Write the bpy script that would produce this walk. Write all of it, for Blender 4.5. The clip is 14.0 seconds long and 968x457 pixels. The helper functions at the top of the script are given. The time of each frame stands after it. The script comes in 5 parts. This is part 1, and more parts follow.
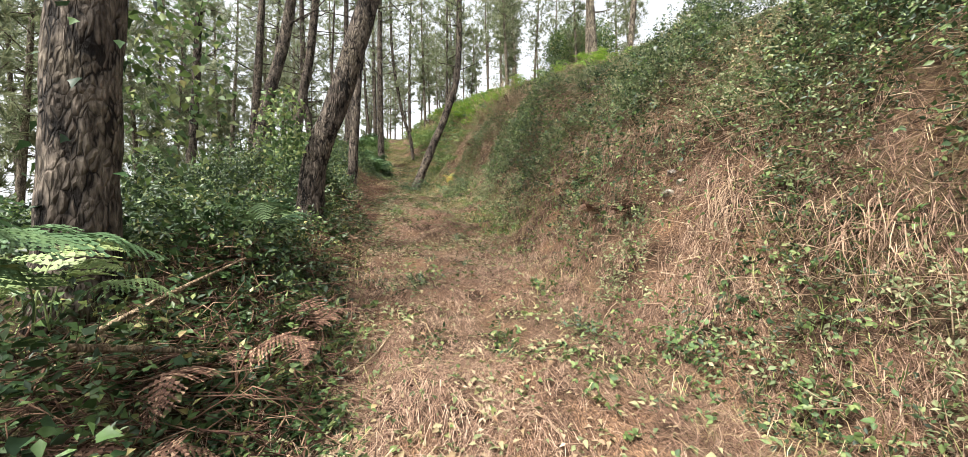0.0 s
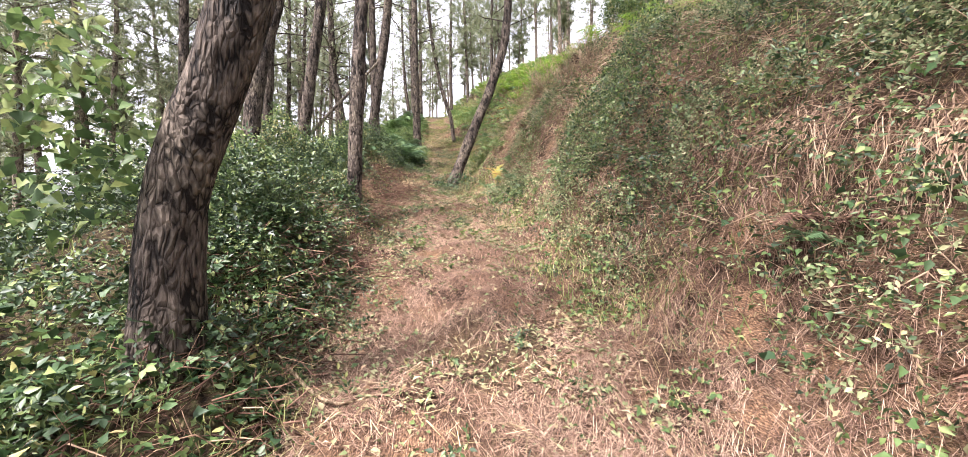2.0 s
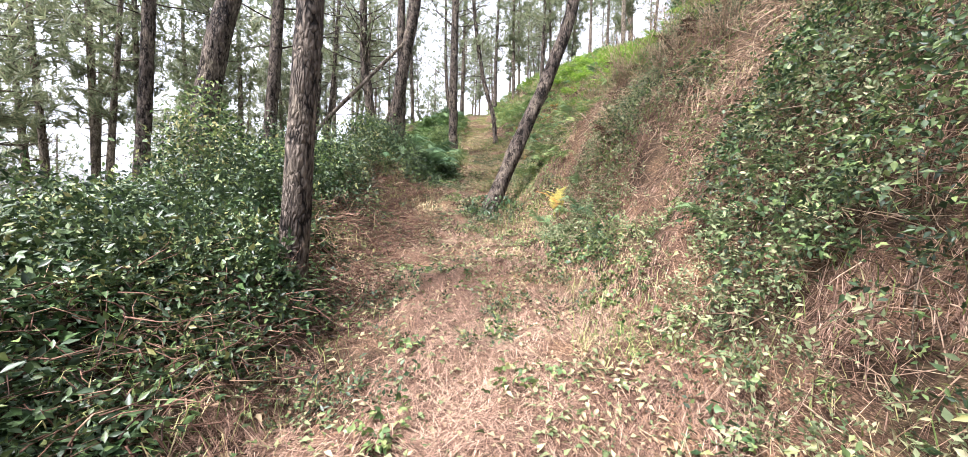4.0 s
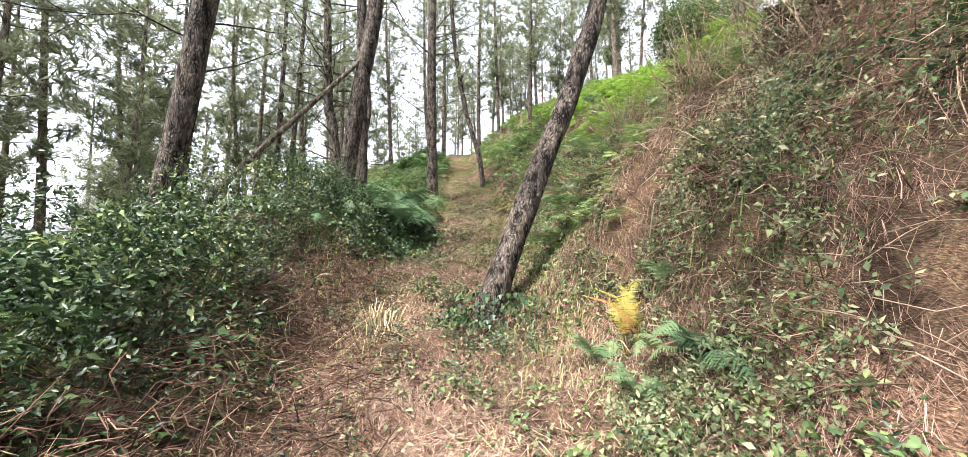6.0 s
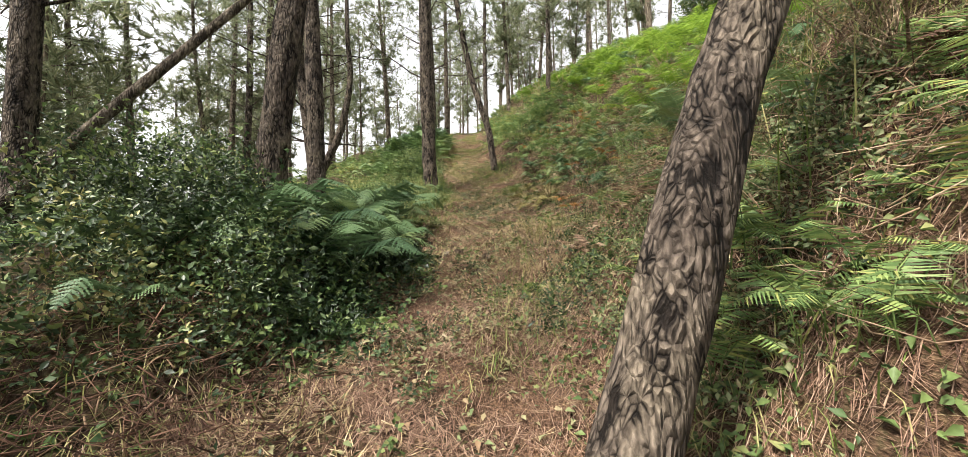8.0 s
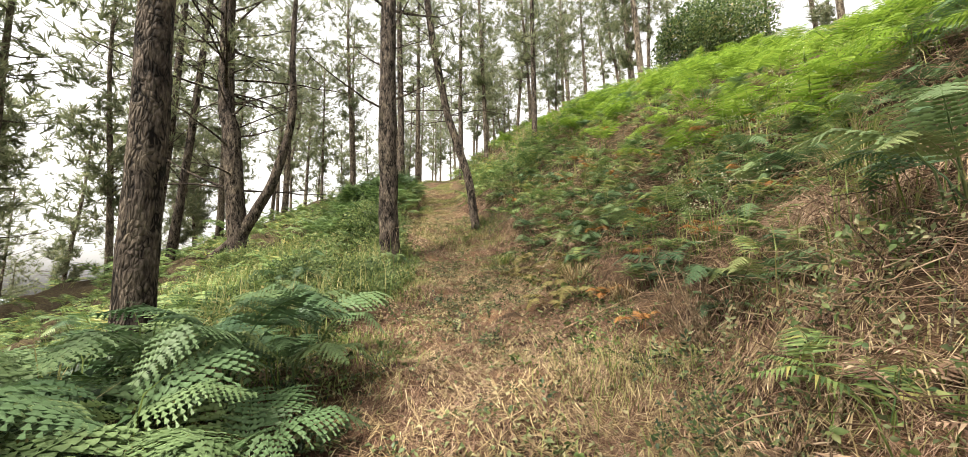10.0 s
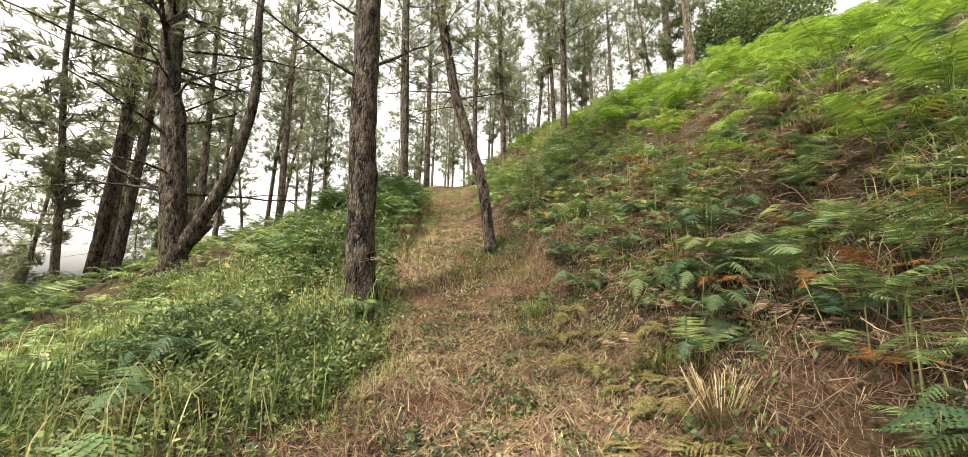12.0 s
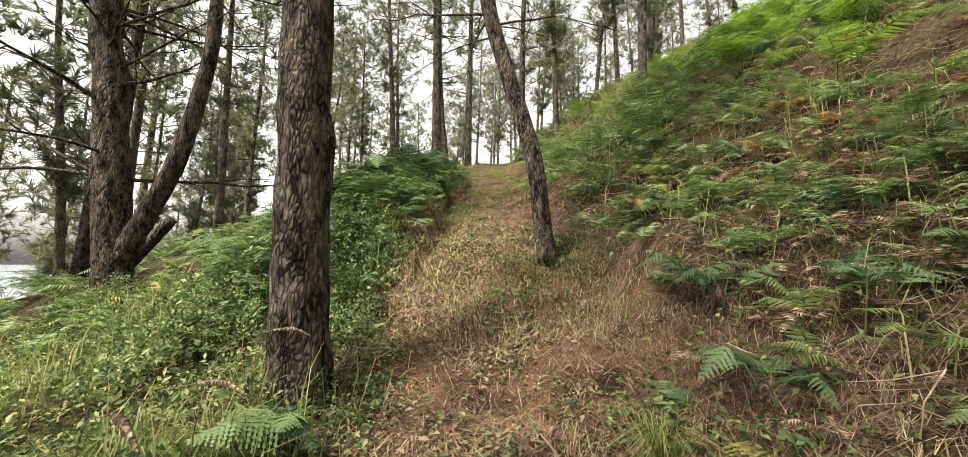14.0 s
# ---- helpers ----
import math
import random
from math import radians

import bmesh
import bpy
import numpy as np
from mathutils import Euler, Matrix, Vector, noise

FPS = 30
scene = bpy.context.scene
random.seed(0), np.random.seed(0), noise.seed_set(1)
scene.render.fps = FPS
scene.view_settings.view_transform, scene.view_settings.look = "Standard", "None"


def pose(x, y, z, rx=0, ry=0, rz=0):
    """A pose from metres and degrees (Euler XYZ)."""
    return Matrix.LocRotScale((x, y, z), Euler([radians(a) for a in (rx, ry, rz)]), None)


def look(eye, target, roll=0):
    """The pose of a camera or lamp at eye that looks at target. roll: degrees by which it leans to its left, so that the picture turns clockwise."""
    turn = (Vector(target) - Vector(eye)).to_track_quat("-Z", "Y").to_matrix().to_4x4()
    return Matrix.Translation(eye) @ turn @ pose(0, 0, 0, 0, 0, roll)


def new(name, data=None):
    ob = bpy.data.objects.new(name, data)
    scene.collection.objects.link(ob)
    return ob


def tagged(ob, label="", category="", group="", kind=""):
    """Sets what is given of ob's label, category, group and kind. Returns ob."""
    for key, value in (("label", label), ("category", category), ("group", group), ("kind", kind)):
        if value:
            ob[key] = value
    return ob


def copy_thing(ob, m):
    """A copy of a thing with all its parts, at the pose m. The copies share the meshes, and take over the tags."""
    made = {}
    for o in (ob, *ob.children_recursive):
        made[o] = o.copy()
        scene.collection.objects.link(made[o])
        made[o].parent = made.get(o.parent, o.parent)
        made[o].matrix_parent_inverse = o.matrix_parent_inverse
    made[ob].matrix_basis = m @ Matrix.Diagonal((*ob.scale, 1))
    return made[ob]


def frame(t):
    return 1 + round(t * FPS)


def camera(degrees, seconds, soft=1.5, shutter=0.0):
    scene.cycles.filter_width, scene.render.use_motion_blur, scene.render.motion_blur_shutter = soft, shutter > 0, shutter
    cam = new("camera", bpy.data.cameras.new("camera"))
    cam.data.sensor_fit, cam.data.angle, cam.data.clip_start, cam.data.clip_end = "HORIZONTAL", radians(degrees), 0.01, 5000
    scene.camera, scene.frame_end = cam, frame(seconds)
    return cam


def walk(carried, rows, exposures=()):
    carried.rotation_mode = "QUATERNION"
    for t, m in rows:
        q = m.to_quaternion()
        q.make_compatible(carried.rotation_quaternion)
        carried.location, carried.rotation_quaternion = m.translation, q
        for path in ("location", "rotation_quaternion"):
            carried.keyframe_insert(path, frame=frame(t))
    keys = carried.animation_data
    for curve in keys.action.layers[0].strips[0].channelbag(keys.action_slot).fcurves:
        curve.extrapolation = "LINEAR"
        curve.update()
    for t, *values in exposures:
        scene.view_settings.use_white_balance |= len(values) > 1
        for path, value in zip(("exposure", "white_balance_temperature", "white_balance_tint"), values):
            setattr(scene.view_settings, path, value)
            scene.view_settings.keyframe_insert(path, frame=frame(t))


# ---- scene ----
cam = camera(101.8, 14.0, soft=0.5)
PATH = [
    (0, (0.474, 0.027, 1.516), (0.943, 1.971, 1.583), -0.5),
    (0.5, (0.543, 0.637, 1.685), (0.903, 2.604, 1.749), -1.5),
    (1, (0.588, 1.257, 1.85), (0.832, 3.242, 1.814), -0.9),
    (1.5, (0.675, 1.905, 2.053), (1.114, 3.856, 2.017), -2.1),
    (2, (0.801, 2.528, 2.262), (1.048, 4.512, 2.212), -0.4),
    (2.5, (0.948, 3.166, 2.444), (1.198, 5.15, 2.405), 2.1),
    (3, (1.031, 3.809, 2.57), (1.078, 5.807, 2.505), 1.6),
    (3.2, (1.029, 4.062, 2.629), (1.022, 6.061, 2.573), 1.9),
    (5.3, (0.811, 6.613, 3.227), (0.987, 8.604, 3.159), 2.3),
    (5.5, (0.826, 6.865, 3.267), (0.898, 8.863, 3.313), 0.6),
    (6, (0.93, 7.491, 3.476), (1.053, 9.483, 3.61), 0.2),
    (6.5, (0.964, 8.102, 3.615), (0.966, 10.099, 3.716), 0.2),
    (7, (0.95, 8.749, 3.736), (1.075, 10.745, 3.722), 0.1),
    (7.2, (0.935, 9.01, 3.784), (0.965, 11.009, 3.828), -1.6),
    (9.3, (0.982, 11.707, 4.486), (1.175, 13.698, 4.499), 0.2),
    (9.5, (0.976, 11.926, 4.532), (1.148, 13.912, 4.699), -0.1),
    (10, (0.918, 12.493, 4.688), (1.149, 14.462, 4.955), -1.0),
    (10.5, (0.932, 13.055, 4.848), (1.342, 15.002, 5.057), -2.1),
    (11, (1.035, 13.58, 5.005), (1.317, 15.545, 5.247), -0.4),
    (11.5, (1.082, 14.1, 5.125), (1.413, 16.058, 5.36), 1.0),
    (12, (1.091, 14.635, 5.233), (1.256, 16.605, 5.533), 0.5),
    (12.5, (1.083, 15.192, 5.389), (1.164, 17.173, 5.647), 1.8),
    (13, (1.094, 15.739, 5.504), (1.191, 17.729, 5.674), 1.4),
    (13.5, (1.167, 16.273, 5.629), (1.183, 18.265, 5.811), 1.4),
    (14, (1.225, 16.775, 5.759), (1.149, 18.765, 5.945), 1.0),
]
walk(cam, [(t, look(eye, target, roll)) for t, eye, target, roll in PATH],
     exposures=((0, 1.5, 6400, 8), (0.5, 1.7, 6350, 10), (1, 1.9, 6300, 11), (1.5, 1.95, 6250, 16), (2.5, 2.12, 6150, 21), (3, 2.12, 5950, 18), (5.5, 2.08, 5900, 16), (6, 2.02, 6000, 14), (6.5, 1.6, 6300, 12), (7, 1.5, 6400, 10), (9.5, 1.55, 7000, 10), (10, 1.68, 7000, 10), (11.5, 1.62, 7150, 10), (12.5, 1.56, 7150, 10), (14, 1.38, 7000, 8)))

# ---------------------------------------------------------------- light
SUN_EL, SUN_AZ = 58.0, 232.0      # degrees; azimuth clockwise from +y
world = bpy.data.worlds.new("overcast_sky")
scene.world = world
world.use_nodes = True
wn = world.node_tree.nodes
wl = world.node_tree.links
sky = wn.new("ShaderNodeTexSky")
sky.sky_type = "NISHITA"
sky.sun_disc = False
sky.sun_elevation = radians(SUN_EL)
sky.sun_rotation = radians(SUN_AZ)
sky.dust_density = 4.0
haze = wn.new("ShaderNodeHueSaturation")
haze.inputs["Saturation"].default_value = 0.12
wl.new(sky.outputs[0], haze.inputs["Color"])
wl.new(haze.outputs[0], wn["Background"].inputs["Color"])
wn["Background"].inputs["Strength"].default_value = 0.15

sun = new("sun", bpy.data.lights.new("sun", "SUN"))
sun.data.energy = 4.0
sun.data.angle = radians(10)
sun.data.color = (1.0, 0.95, 0.86)
sun.rotation_euler = (radians(90 - SUN_EL), 0, radians(180 - SUN_AZ))

# ---------------------------------------------------------------- numbers


def vnoise(x, y, size, seed=0):
    """Smooth value noise in 0..1 over the plan, with cells of the given size."""
    x, y = np.asarray(x, float) / size + 137.3 * seed, np.asarray(y, float) / size + 71.7 * seed
    xi, yi = np.floor(x), np.floor(y)
    fx, fy = x - xi, y - yi
    fx, fy = fx * fx * (3 - 2 * fx), fy * fy * (3 - 2 * fy)

    def cell(a, b):
        h = np.sin(a * 127.1 + b * 311.7 + seed * 17.0) * 43758.5453
        return h - np.floor(h)

    low = cell(xi, yi) * (1 - fx) + cell(xi + 1, yi) * fx
    high = cell(xi, yi + 1) * (1 - fx) + cell(xi + 1, yi + 1) * fx
    return low * (1 - fy) + high * fy


def step(a, b, v):
    t = np.clip((np.asarray(v, float) - a) / (b - a), 0, 1)
    return t * t * (3 - 2 * t)


def path_x(y):
    return np.interp(y, [-5, 0, 3.5, 6, 9, 11, 13, 15, 18.5, 20, 22.4, 27.5, 40], [1.0, 1.0, 1.05, 1.0, 0.8, 0.55, 0.65, 1.1, 1.2, 1.05, 0.8, 0.85, 1.1])


def path_half(y):
    return np.interp(y, [0, 6, 9, 11, 13, 15, 18.5, 22, 30], [0.92, 0.8, 0.75, 0.62, 0.7, 0.85, 0.72, 0.45, 0.45])


def path_z(y):
    return np.interp(y, [-60, -5, 0, 3.4, 5.6, 8, 10.6, 12.3, 14.8, 18.4, 19.5, 20.7, 22.4, 27, 33, 40, 50, 90, 2000],
                     [-12, -0.9, 0.27, 1.15, 1.76, 2.3, 2.88, 3.4, 4.08, 4.84, 5.24, 5.74, 6.35, 7.75, 9.9, 11.85, 12.9, 12.3, -60])


def ground(x, y, rough=True):
    """Height of the hillside: the sunken path, the bank above it and the slope below it."""
    x, y = np.asarray(x, float), np.asarray(y, float)
    c, h = path_x(y), path_half(y)
    d, e = x - c - h, c - h - x
    steep = np.interp(d, [0, 0.35, 0.7, 1.25, 1.9, 3, 6, 12, 40, 120, 2000], [0, 0.1, 0.5, 1.35, 2.2, 2.9, 3.8, 5.2, 10, 18, 20])
    gentle = np.interp(d, [0, 0.5, 1.2, 2.3, 3.3, 4.5, 7, 12, 40, 120, 2000], [0, 0.15, 0.65, 1.4, 2.3, 3.1, 4.0, 5.6, 11, 18, 20])
    k = step(9.5, 15.5, y)
    right = steep * (1 - k) + gentle * k
    lip = np.interp(e, [0, 0.3, 0.7, 1.5, 3, 5, 8, 14, 30, 60, 200, 2000], [0, 0.2, 0.32, 0.3, 0.0, -0.8, -2.2, -6, -17, -36, -62, -66])
    soft = np.interp(e, [0, 0.4, 1.5, 3, 5, 8, 14, 30, 60, 200, 2000], [0, 0.0, -0.16, -0.52, -1.0, -1.8, -5, -16, -35, -62, -66])
    j = step(13.0, 16.0, y)
    left = lip * (1 - j) + soft * j
    left = left + 0.55 * step(19.5, 22, y) * step(30, 26, y) * np.where(e > 0, np.exp(-((e - 1.0) / 0.9) ** 2), 0)
    z = path_z(y) + right + left
    if rough:
        off = step(0.0, 0.9, np.maximum(d, e))
        z = z + (vnoise(x, y, 0.2, 4) - 0.5) * 0.075 + (vnoise(x, y, 0.45, 1) - 0.5) * (0.1 + 0.18 * off) + (vnoise(x, y, 1.7, 2) - 0.5) * (0.06 + 0.3 * off)
        z = z + (vnoise(x, y, 7, 3) - 0.5) * 0.8 * step(3, 8, np.maximum(d, e))
    return z


# ---------------------------------------------------------------- meshes from arrays
def raw_mesh(name, v, f, material, smooth=False, second=None, split=0):
    """A mesh from arrays; faces from number split on take the second material."""
    me = bpy.data.meshes.new(name)
    v, f = np.ascontiguousarray(v, np.float32), np.ascontiguousarray(f, np.int32)
    me.vertices.add(len(v))
    me.vertices.foreach_set("co", v.ravel())
    me.loops.add(f.size)
    me.loops.foreach_set("vertex_index", f.ravel())
    me.polygons.add(len(f))
    me.polygons.foreach_set("loop_start", np.arange(len(f), dtype=np.int32) * f.shape[1])
    if smooth:
        me.polygons.foreach_set("use_smooth", np.ones(len(f), bool))
    me.update(calc_edges=True)
    me.materials.append(material)
    if second:
        me.materials.append(second)
        me.polygons.foreach_set("material_index", (np.arange(len(f)) >= split).astype(np.int32))
    return me


def part(name, me, parent=None, label=""):
    ob = new(name, me)
    if parent:
        ob.parent = parent
    return tagged(ob, label)


def empty(name, m, label, category, group="", kind=""):
    ob = new(name)
    ob.matrix_world = m
    return tagged(ob, label, category, group, kind)


def stuff(name, v, f, material, label, category, smooth=False):
    return tagged(part(name, raw_mesh(name, v, f, material, smooth)), label, category, "", "stuff")


def turns(yaw, pitch, roll):
    """Matrices that roll about y, pitch about x, then turn about z (radians)."""
    yaw, pitch, roll = np.broadcast_arrays(yaw, pitch, roll)
    cy, sy, cp, sp, cr, sr = np.cos(yaw), np.sin(yaw), np.cos(pitch), np.sin(pitch), np.cos(roll), np.sin(roll)
    o, i = np.zeros_like(cy), np.ones_like(cy)
    mz = np.stack([np.stack([cy, -sy, o], -1), np.stack([sy, cy, o], -1), np.stack([o, o, i], -1)], -2)
    mx = np.stack([np.stack([i, o, o], -1), np.stack([o, cp, -sp], -1), np.stack([o, sp, cp], -1)], -2)
    my = np.stack([np.stack([cr, o, sr], -1), np.stack([o, i, o], -1), np.stack([-sr, o, cr], -1)], -2)
    return mz @ mx @ my


def stamp(shape, m, at, size):
    """Many copies of one small shape, joined: turned by m, scaled by size, moved to at."""
    v, f = shape
    size = np.asarray(size, float)
    size = size[:, None, None] if size.ndim == 1 else size[:, None, :]
    out = np.einsum("kij,knj->kni", m, v[None] * size) + at[:, None, :]
    faces = f[None] + (np.arange(len(at)) * len(v))[:, None, None]
    return out.reshape(-1, 3), faces.reshape(-1, f.shape[1])


def join(pieces):
    vs, fs, n = [], [], 0
    for v, f in pieces:
        vs.append(v)
        fs.append(f + n)
        n += len(v)
    return np.concatenate(vs), np.concatenate(fs)


def smooth_line(points, n):
    """A curve of n points through the given ones."""
    p = np.array(points, float)
    p = np.vstack([2 * p[0] - p[1], p, 2 * p[-1] - p[-2]])
    out = []
    for s in np.linspace(0, len(points) - 1.0001, n):
        i, t = int(s), s - int(s)
        a, b, c, d = p[i], p[i + 1], p[i + 2], p[i + 3]
        out.append(0.5 * (2 * b + (c - a) * t + (2 * a - 5 * b + 4 * c - d) * t * t + (3 * b - a - 3 * c + d) * t ** 3))
    return np.array(out)


def tube(line, radius, sides=6, bumps=0.0, seed=0):
    """A closed tapering tube along a line, in triangles; bumps: how far bark stands out, as a share of the radius."""
    line, n = np.asarray(line, float), len(line)
    radius = np.broadcast_to(np.asarray(radius, float), (n,))
    way = np.gradient(line, axis=0)
    way /= np.linalg.norm(way, axis=1)[:, None] + 1e-9
    side = np.cross(way, np.where(np.abs(way[:, :1]) > 0.9, [[0, 1.0, 0]], [[1.0, 0, 0]]))
    side /= np.linalg.norm(side, axis=1)[:, None]
    up = np.cross(way, side)
    a = np.linspace(0, 2 * np.pi, sides, endpoint=False)
    r = radius[:, None] * np.ones((1, sides))
    if bumps:
        along = np.r_[0, np.cumsum(np.linalg.norm(np.diff(line, axis=0), axis=1))][:, None]
        u = (a[None] / (2 * np.pi)) * 22
        r = r * (1 + bumps * (vnoise(u + 0 * along, along * 9 + 0 * u, 1.0, seed + 3) - 0.5) * 2
                 + bumps * (vnoise(u * 0.35 + 0 * along, along * 2.2 + 0 * u, 1.0, seed + 5) - 0.5) * 2)
    v = line[:, None] + r[..., None] * (np.cos(a)[None, :, None] * side[:, None] + np.sin(a)[None, :, None] * up[:, None])
    i, j = np.meshgrid(np.arange(n - 1), np.arange(sides), indexing="ij")
    p, q = i * sides + j, i * sides + (j + 1) % sides
    f = np.concatenate([np.stack([p, q, q + sides], -1).reshape(-1, 3), np.stack([p, q + sides, p + sides], -1).reshape(-1, 3)])
    v = np.vstack([v.reshape(-1, 3), line[0], line[-1]])
    k = np.arange(sides)
    caps = [np.stack([(k + 1) % sides, k, np.full(sides, n * sides)], -1),
            np.stack([(n - 1) * sides + k, (n - 1) * sides + (k + 1) % sides, np.full(sides, n * sides + 1)], -1)]
    return v, np.concatenate([f, *caps])


# ---------------------------------------------------------------- materials
def material(name, rough=0.7, spec=0.3):
    m = bpy.data.materials.new(name)
    m.use_nodes = True
    b = m.node_tree.nodes["Principled BSDF"]
    b.inputs["Roughness"].default_value = rough
    b.inputs["Specular IOR Level"].default_value = spec
    return m, m.node_tree.nodes, m.node_tree.links, b


def ramp(nodes, stops):
    r = nodes.new("ShaderNodeValToRGB")
    el = r.color_ramp.elements
    while len(el) < len(stops):
        el.new(0.5)
    for e, (at, c) in zip(el, stops):
        e.position, e.color = at, (*c, 1)
    return r


def noise_node(nodes, links, size, detail=4.0, coords=None, stretch=None):
    n = nodes.new("ShaderNodeTexNoise")
    n.inputs["Scale"].default_value = size
    n.inputs["Detail"].default_value = detail
    if coords is None:
        coords = nodes.new("ShaderNodeTexCoord").outputs["Object"]
    if stretch:
        mp = nodes.new("ShaderNodeMapping")
        mp.inputs["Scale"].default_value = stretch
        links.new(coords, mp.inputs["Vector"])
        coords = mp.outputs[0]
    links.new(coords, n.inputs["Vector"])
    return n


def leaf_material(name, colours, glow=0.35, rough=0.5, vary="island", gloss=0.24):
    """A thin leaf: varied colour from leaf to leaf, soft gloss, and light that comes through it."""
    m, n, l, b = material(name, rough, gloss)
    if vary == "object":
        pick = n.new("ShaderNodeObjectInfo").outputs["Random"]
    else:
        pick = n.new("ShaderNodeNewGeometry").outputs["Random Per Island"]
    pos = n.new("ShaderNodeNewGeometry").outputs["Position"]
    blot = noise_node(n, l, 0.9, 3, pos)
    fine = noise_node(n, l, 60, 2, pos)
    mix = n.new("ShaderNodeMath")
    mix.operation = "MULTIPLY_ADD"
    l.new(blot.outputs[0], mix.inputs[0])
    mix.inputs[1].default_value = 0.9
    l.new(pick, mix.inputs[2])
    cut = n.new("ShaderNodeMath")
    cut.operation = "MULTIPLY_ADD"
    l.new(mix.outputs[0], cut.inputs[0])
    cut.inputs[1].default_value = 0.8
    cut.inputs[2].default_value = -0.22
    r = ramp(n, colours)
    l.new(cut.outputs[0], r.inputs[0])
    shade = n.new("ShaderNodeMix")
    shade.data_type, shade.blend_type = "RGBA", "MULTIPLY"
    shade.inputs[0].default_value = 0.5
    l.new(r.outputs[0], shade.inputs[6])
    l.new(fine.outputs[0], shade.inputs[7])
    bright = n.new("ShaderNodeHueSaturation")
    bright.inputs["Value"].default_value = 1.3
    l.new(shade.outputs[2], bright.inputs["Color"])
    l.new(bright.outputs[0], b.inputs["Base Color"])
    through_leaf = n.new("ShaderNodeBsdfTranslucent")
    l.new(bright.outputs[0], through_leaf.inputs["Color"])
    both = n.new("ShaderNodeMixShader")
    both.inputs[0].default_value = glow
    l.new(b.outputs[0], both.inputs[1])
    l.new(through_leaf.outputs[0], both.inputs[2])
    l.new(both.outputs[0], n["Material Output"].inputs["Surface"])
    return m


def bark_material(name, dark, light, scale=1.0):
    m, n, l, b = material(name, 0.9, 0.15)
    co = n.new("ShaderNodeTexCoord").outputs["Object"]
    mp = n.new("ShaderNodeMapping")
    mp.inputs["Scale"].default_value = (1, 1, 0.36)
    l.new(co, mp.inputs["Vector"])
    warp = noise_node(n, l, 6, 3, mp.outputs[0])
    add = n.new("ShaderNodeMixRGB")
    add.inputs[0].default_value = 0.11
    l.new(mp.outputs[0], add.inputs[1])
    l.new(warp.outputs["Color"], add.inputs[2])
    vor = n.new("ShaderNodeTexVoronoi")
    vor.feature = "DISTANCE_TO_EDGE"
    vor.inputs["Scale"].default_value = 46 * scale
    l.new(add.outputs[0], vor.inputs["Vector"])
    flakes = noise_node(n, l, 45, 5, mp.outputs[0])
    big = noise_node(n, l, 3.0, 3, co)
    r = ramp(n, [(0.0, dark), (0.07, tuple(0.55 * a + 0.45 * c for a, c in zip(dark, light))), (0.3, light)])
    grain = noise_node(n, l, 17, 8, mp.outputs[0])
    broken = n.new("ShaderNodeMath")
    broken.operation = "MULTIPLY_ADD"
    l.new(grain.outputs[0], broken.inputs[0])
    broken.inputs[1].default_value = 0.95
    broken.inputs[2].default_value = -0.44
    mixed = n.new("ShaderNodeMath")
    mixed.operation = "MULTIPLY_ADD"
    l.new(vor.outputs["Distance"], mixed.inputs[0])
    mixed.inputs[1].default_value = 0.65
    l.new(broken.outputs[0], mixed.inputs[2])
    l.new(mixed.outputs[0], r.inputs[0])
    r2 = ramp(n, [(0.3, (0.45, 0.42, 0.4)), (0.5, (1, 0.98, 0.95)), (0.72, (1.25, 1.25, 1.1))])
    l.new(big.outputs[0], r2.inputs[0])
    r3 = ramp(n, [(0.32, (0.4, 0.37, 0.35)), (0.68, (1.5, 1.45, 1.4))])
    l.new(flakes.outputs[0], r3.inputs[0])
    last = r.outputs[0]
    for extra in (r2, r3):
        mul = n.new("ShaderNodeMix")
        mul.data_type, mul.blend_type = "RGBA", "MULTIPLY"
        mul.inputs[0].default_value = 1.0
        l.new(last, mul.inputs[6])
        l.new(extra.outputs[0], mul.inputs[7])
        last = mul.outputs[2]
    l.new(last, b.inputs["Base Color"])
    height = n.new("ShaderNodeMath")
    height.operation = "MULTIPLY_ADD"
    l.new(flakes.outputs[0], height.inputs[0])
    height.inputs[1].default_value = 0.25
    cap = n.new("ShaderNodeMath")
    cap.operation = "MINIMUM"
    l.new(mixed.outputs[0], cap.inputs[0])
    cap.inputs[1].default_value = 0.35
    l.new(cap.outputs[0], height.inputs[2])
    bump = n.new("ShaderNodeBump")
    bump.inputs["Strength"].default_value = 1.0
    bump.inputs["Distance"].default_value = 0.05
    l.new(height.outputs[0], bump.inputs["Height"])
    l.new(bump.outputs[0], b.inputs["Normal"])
    return m


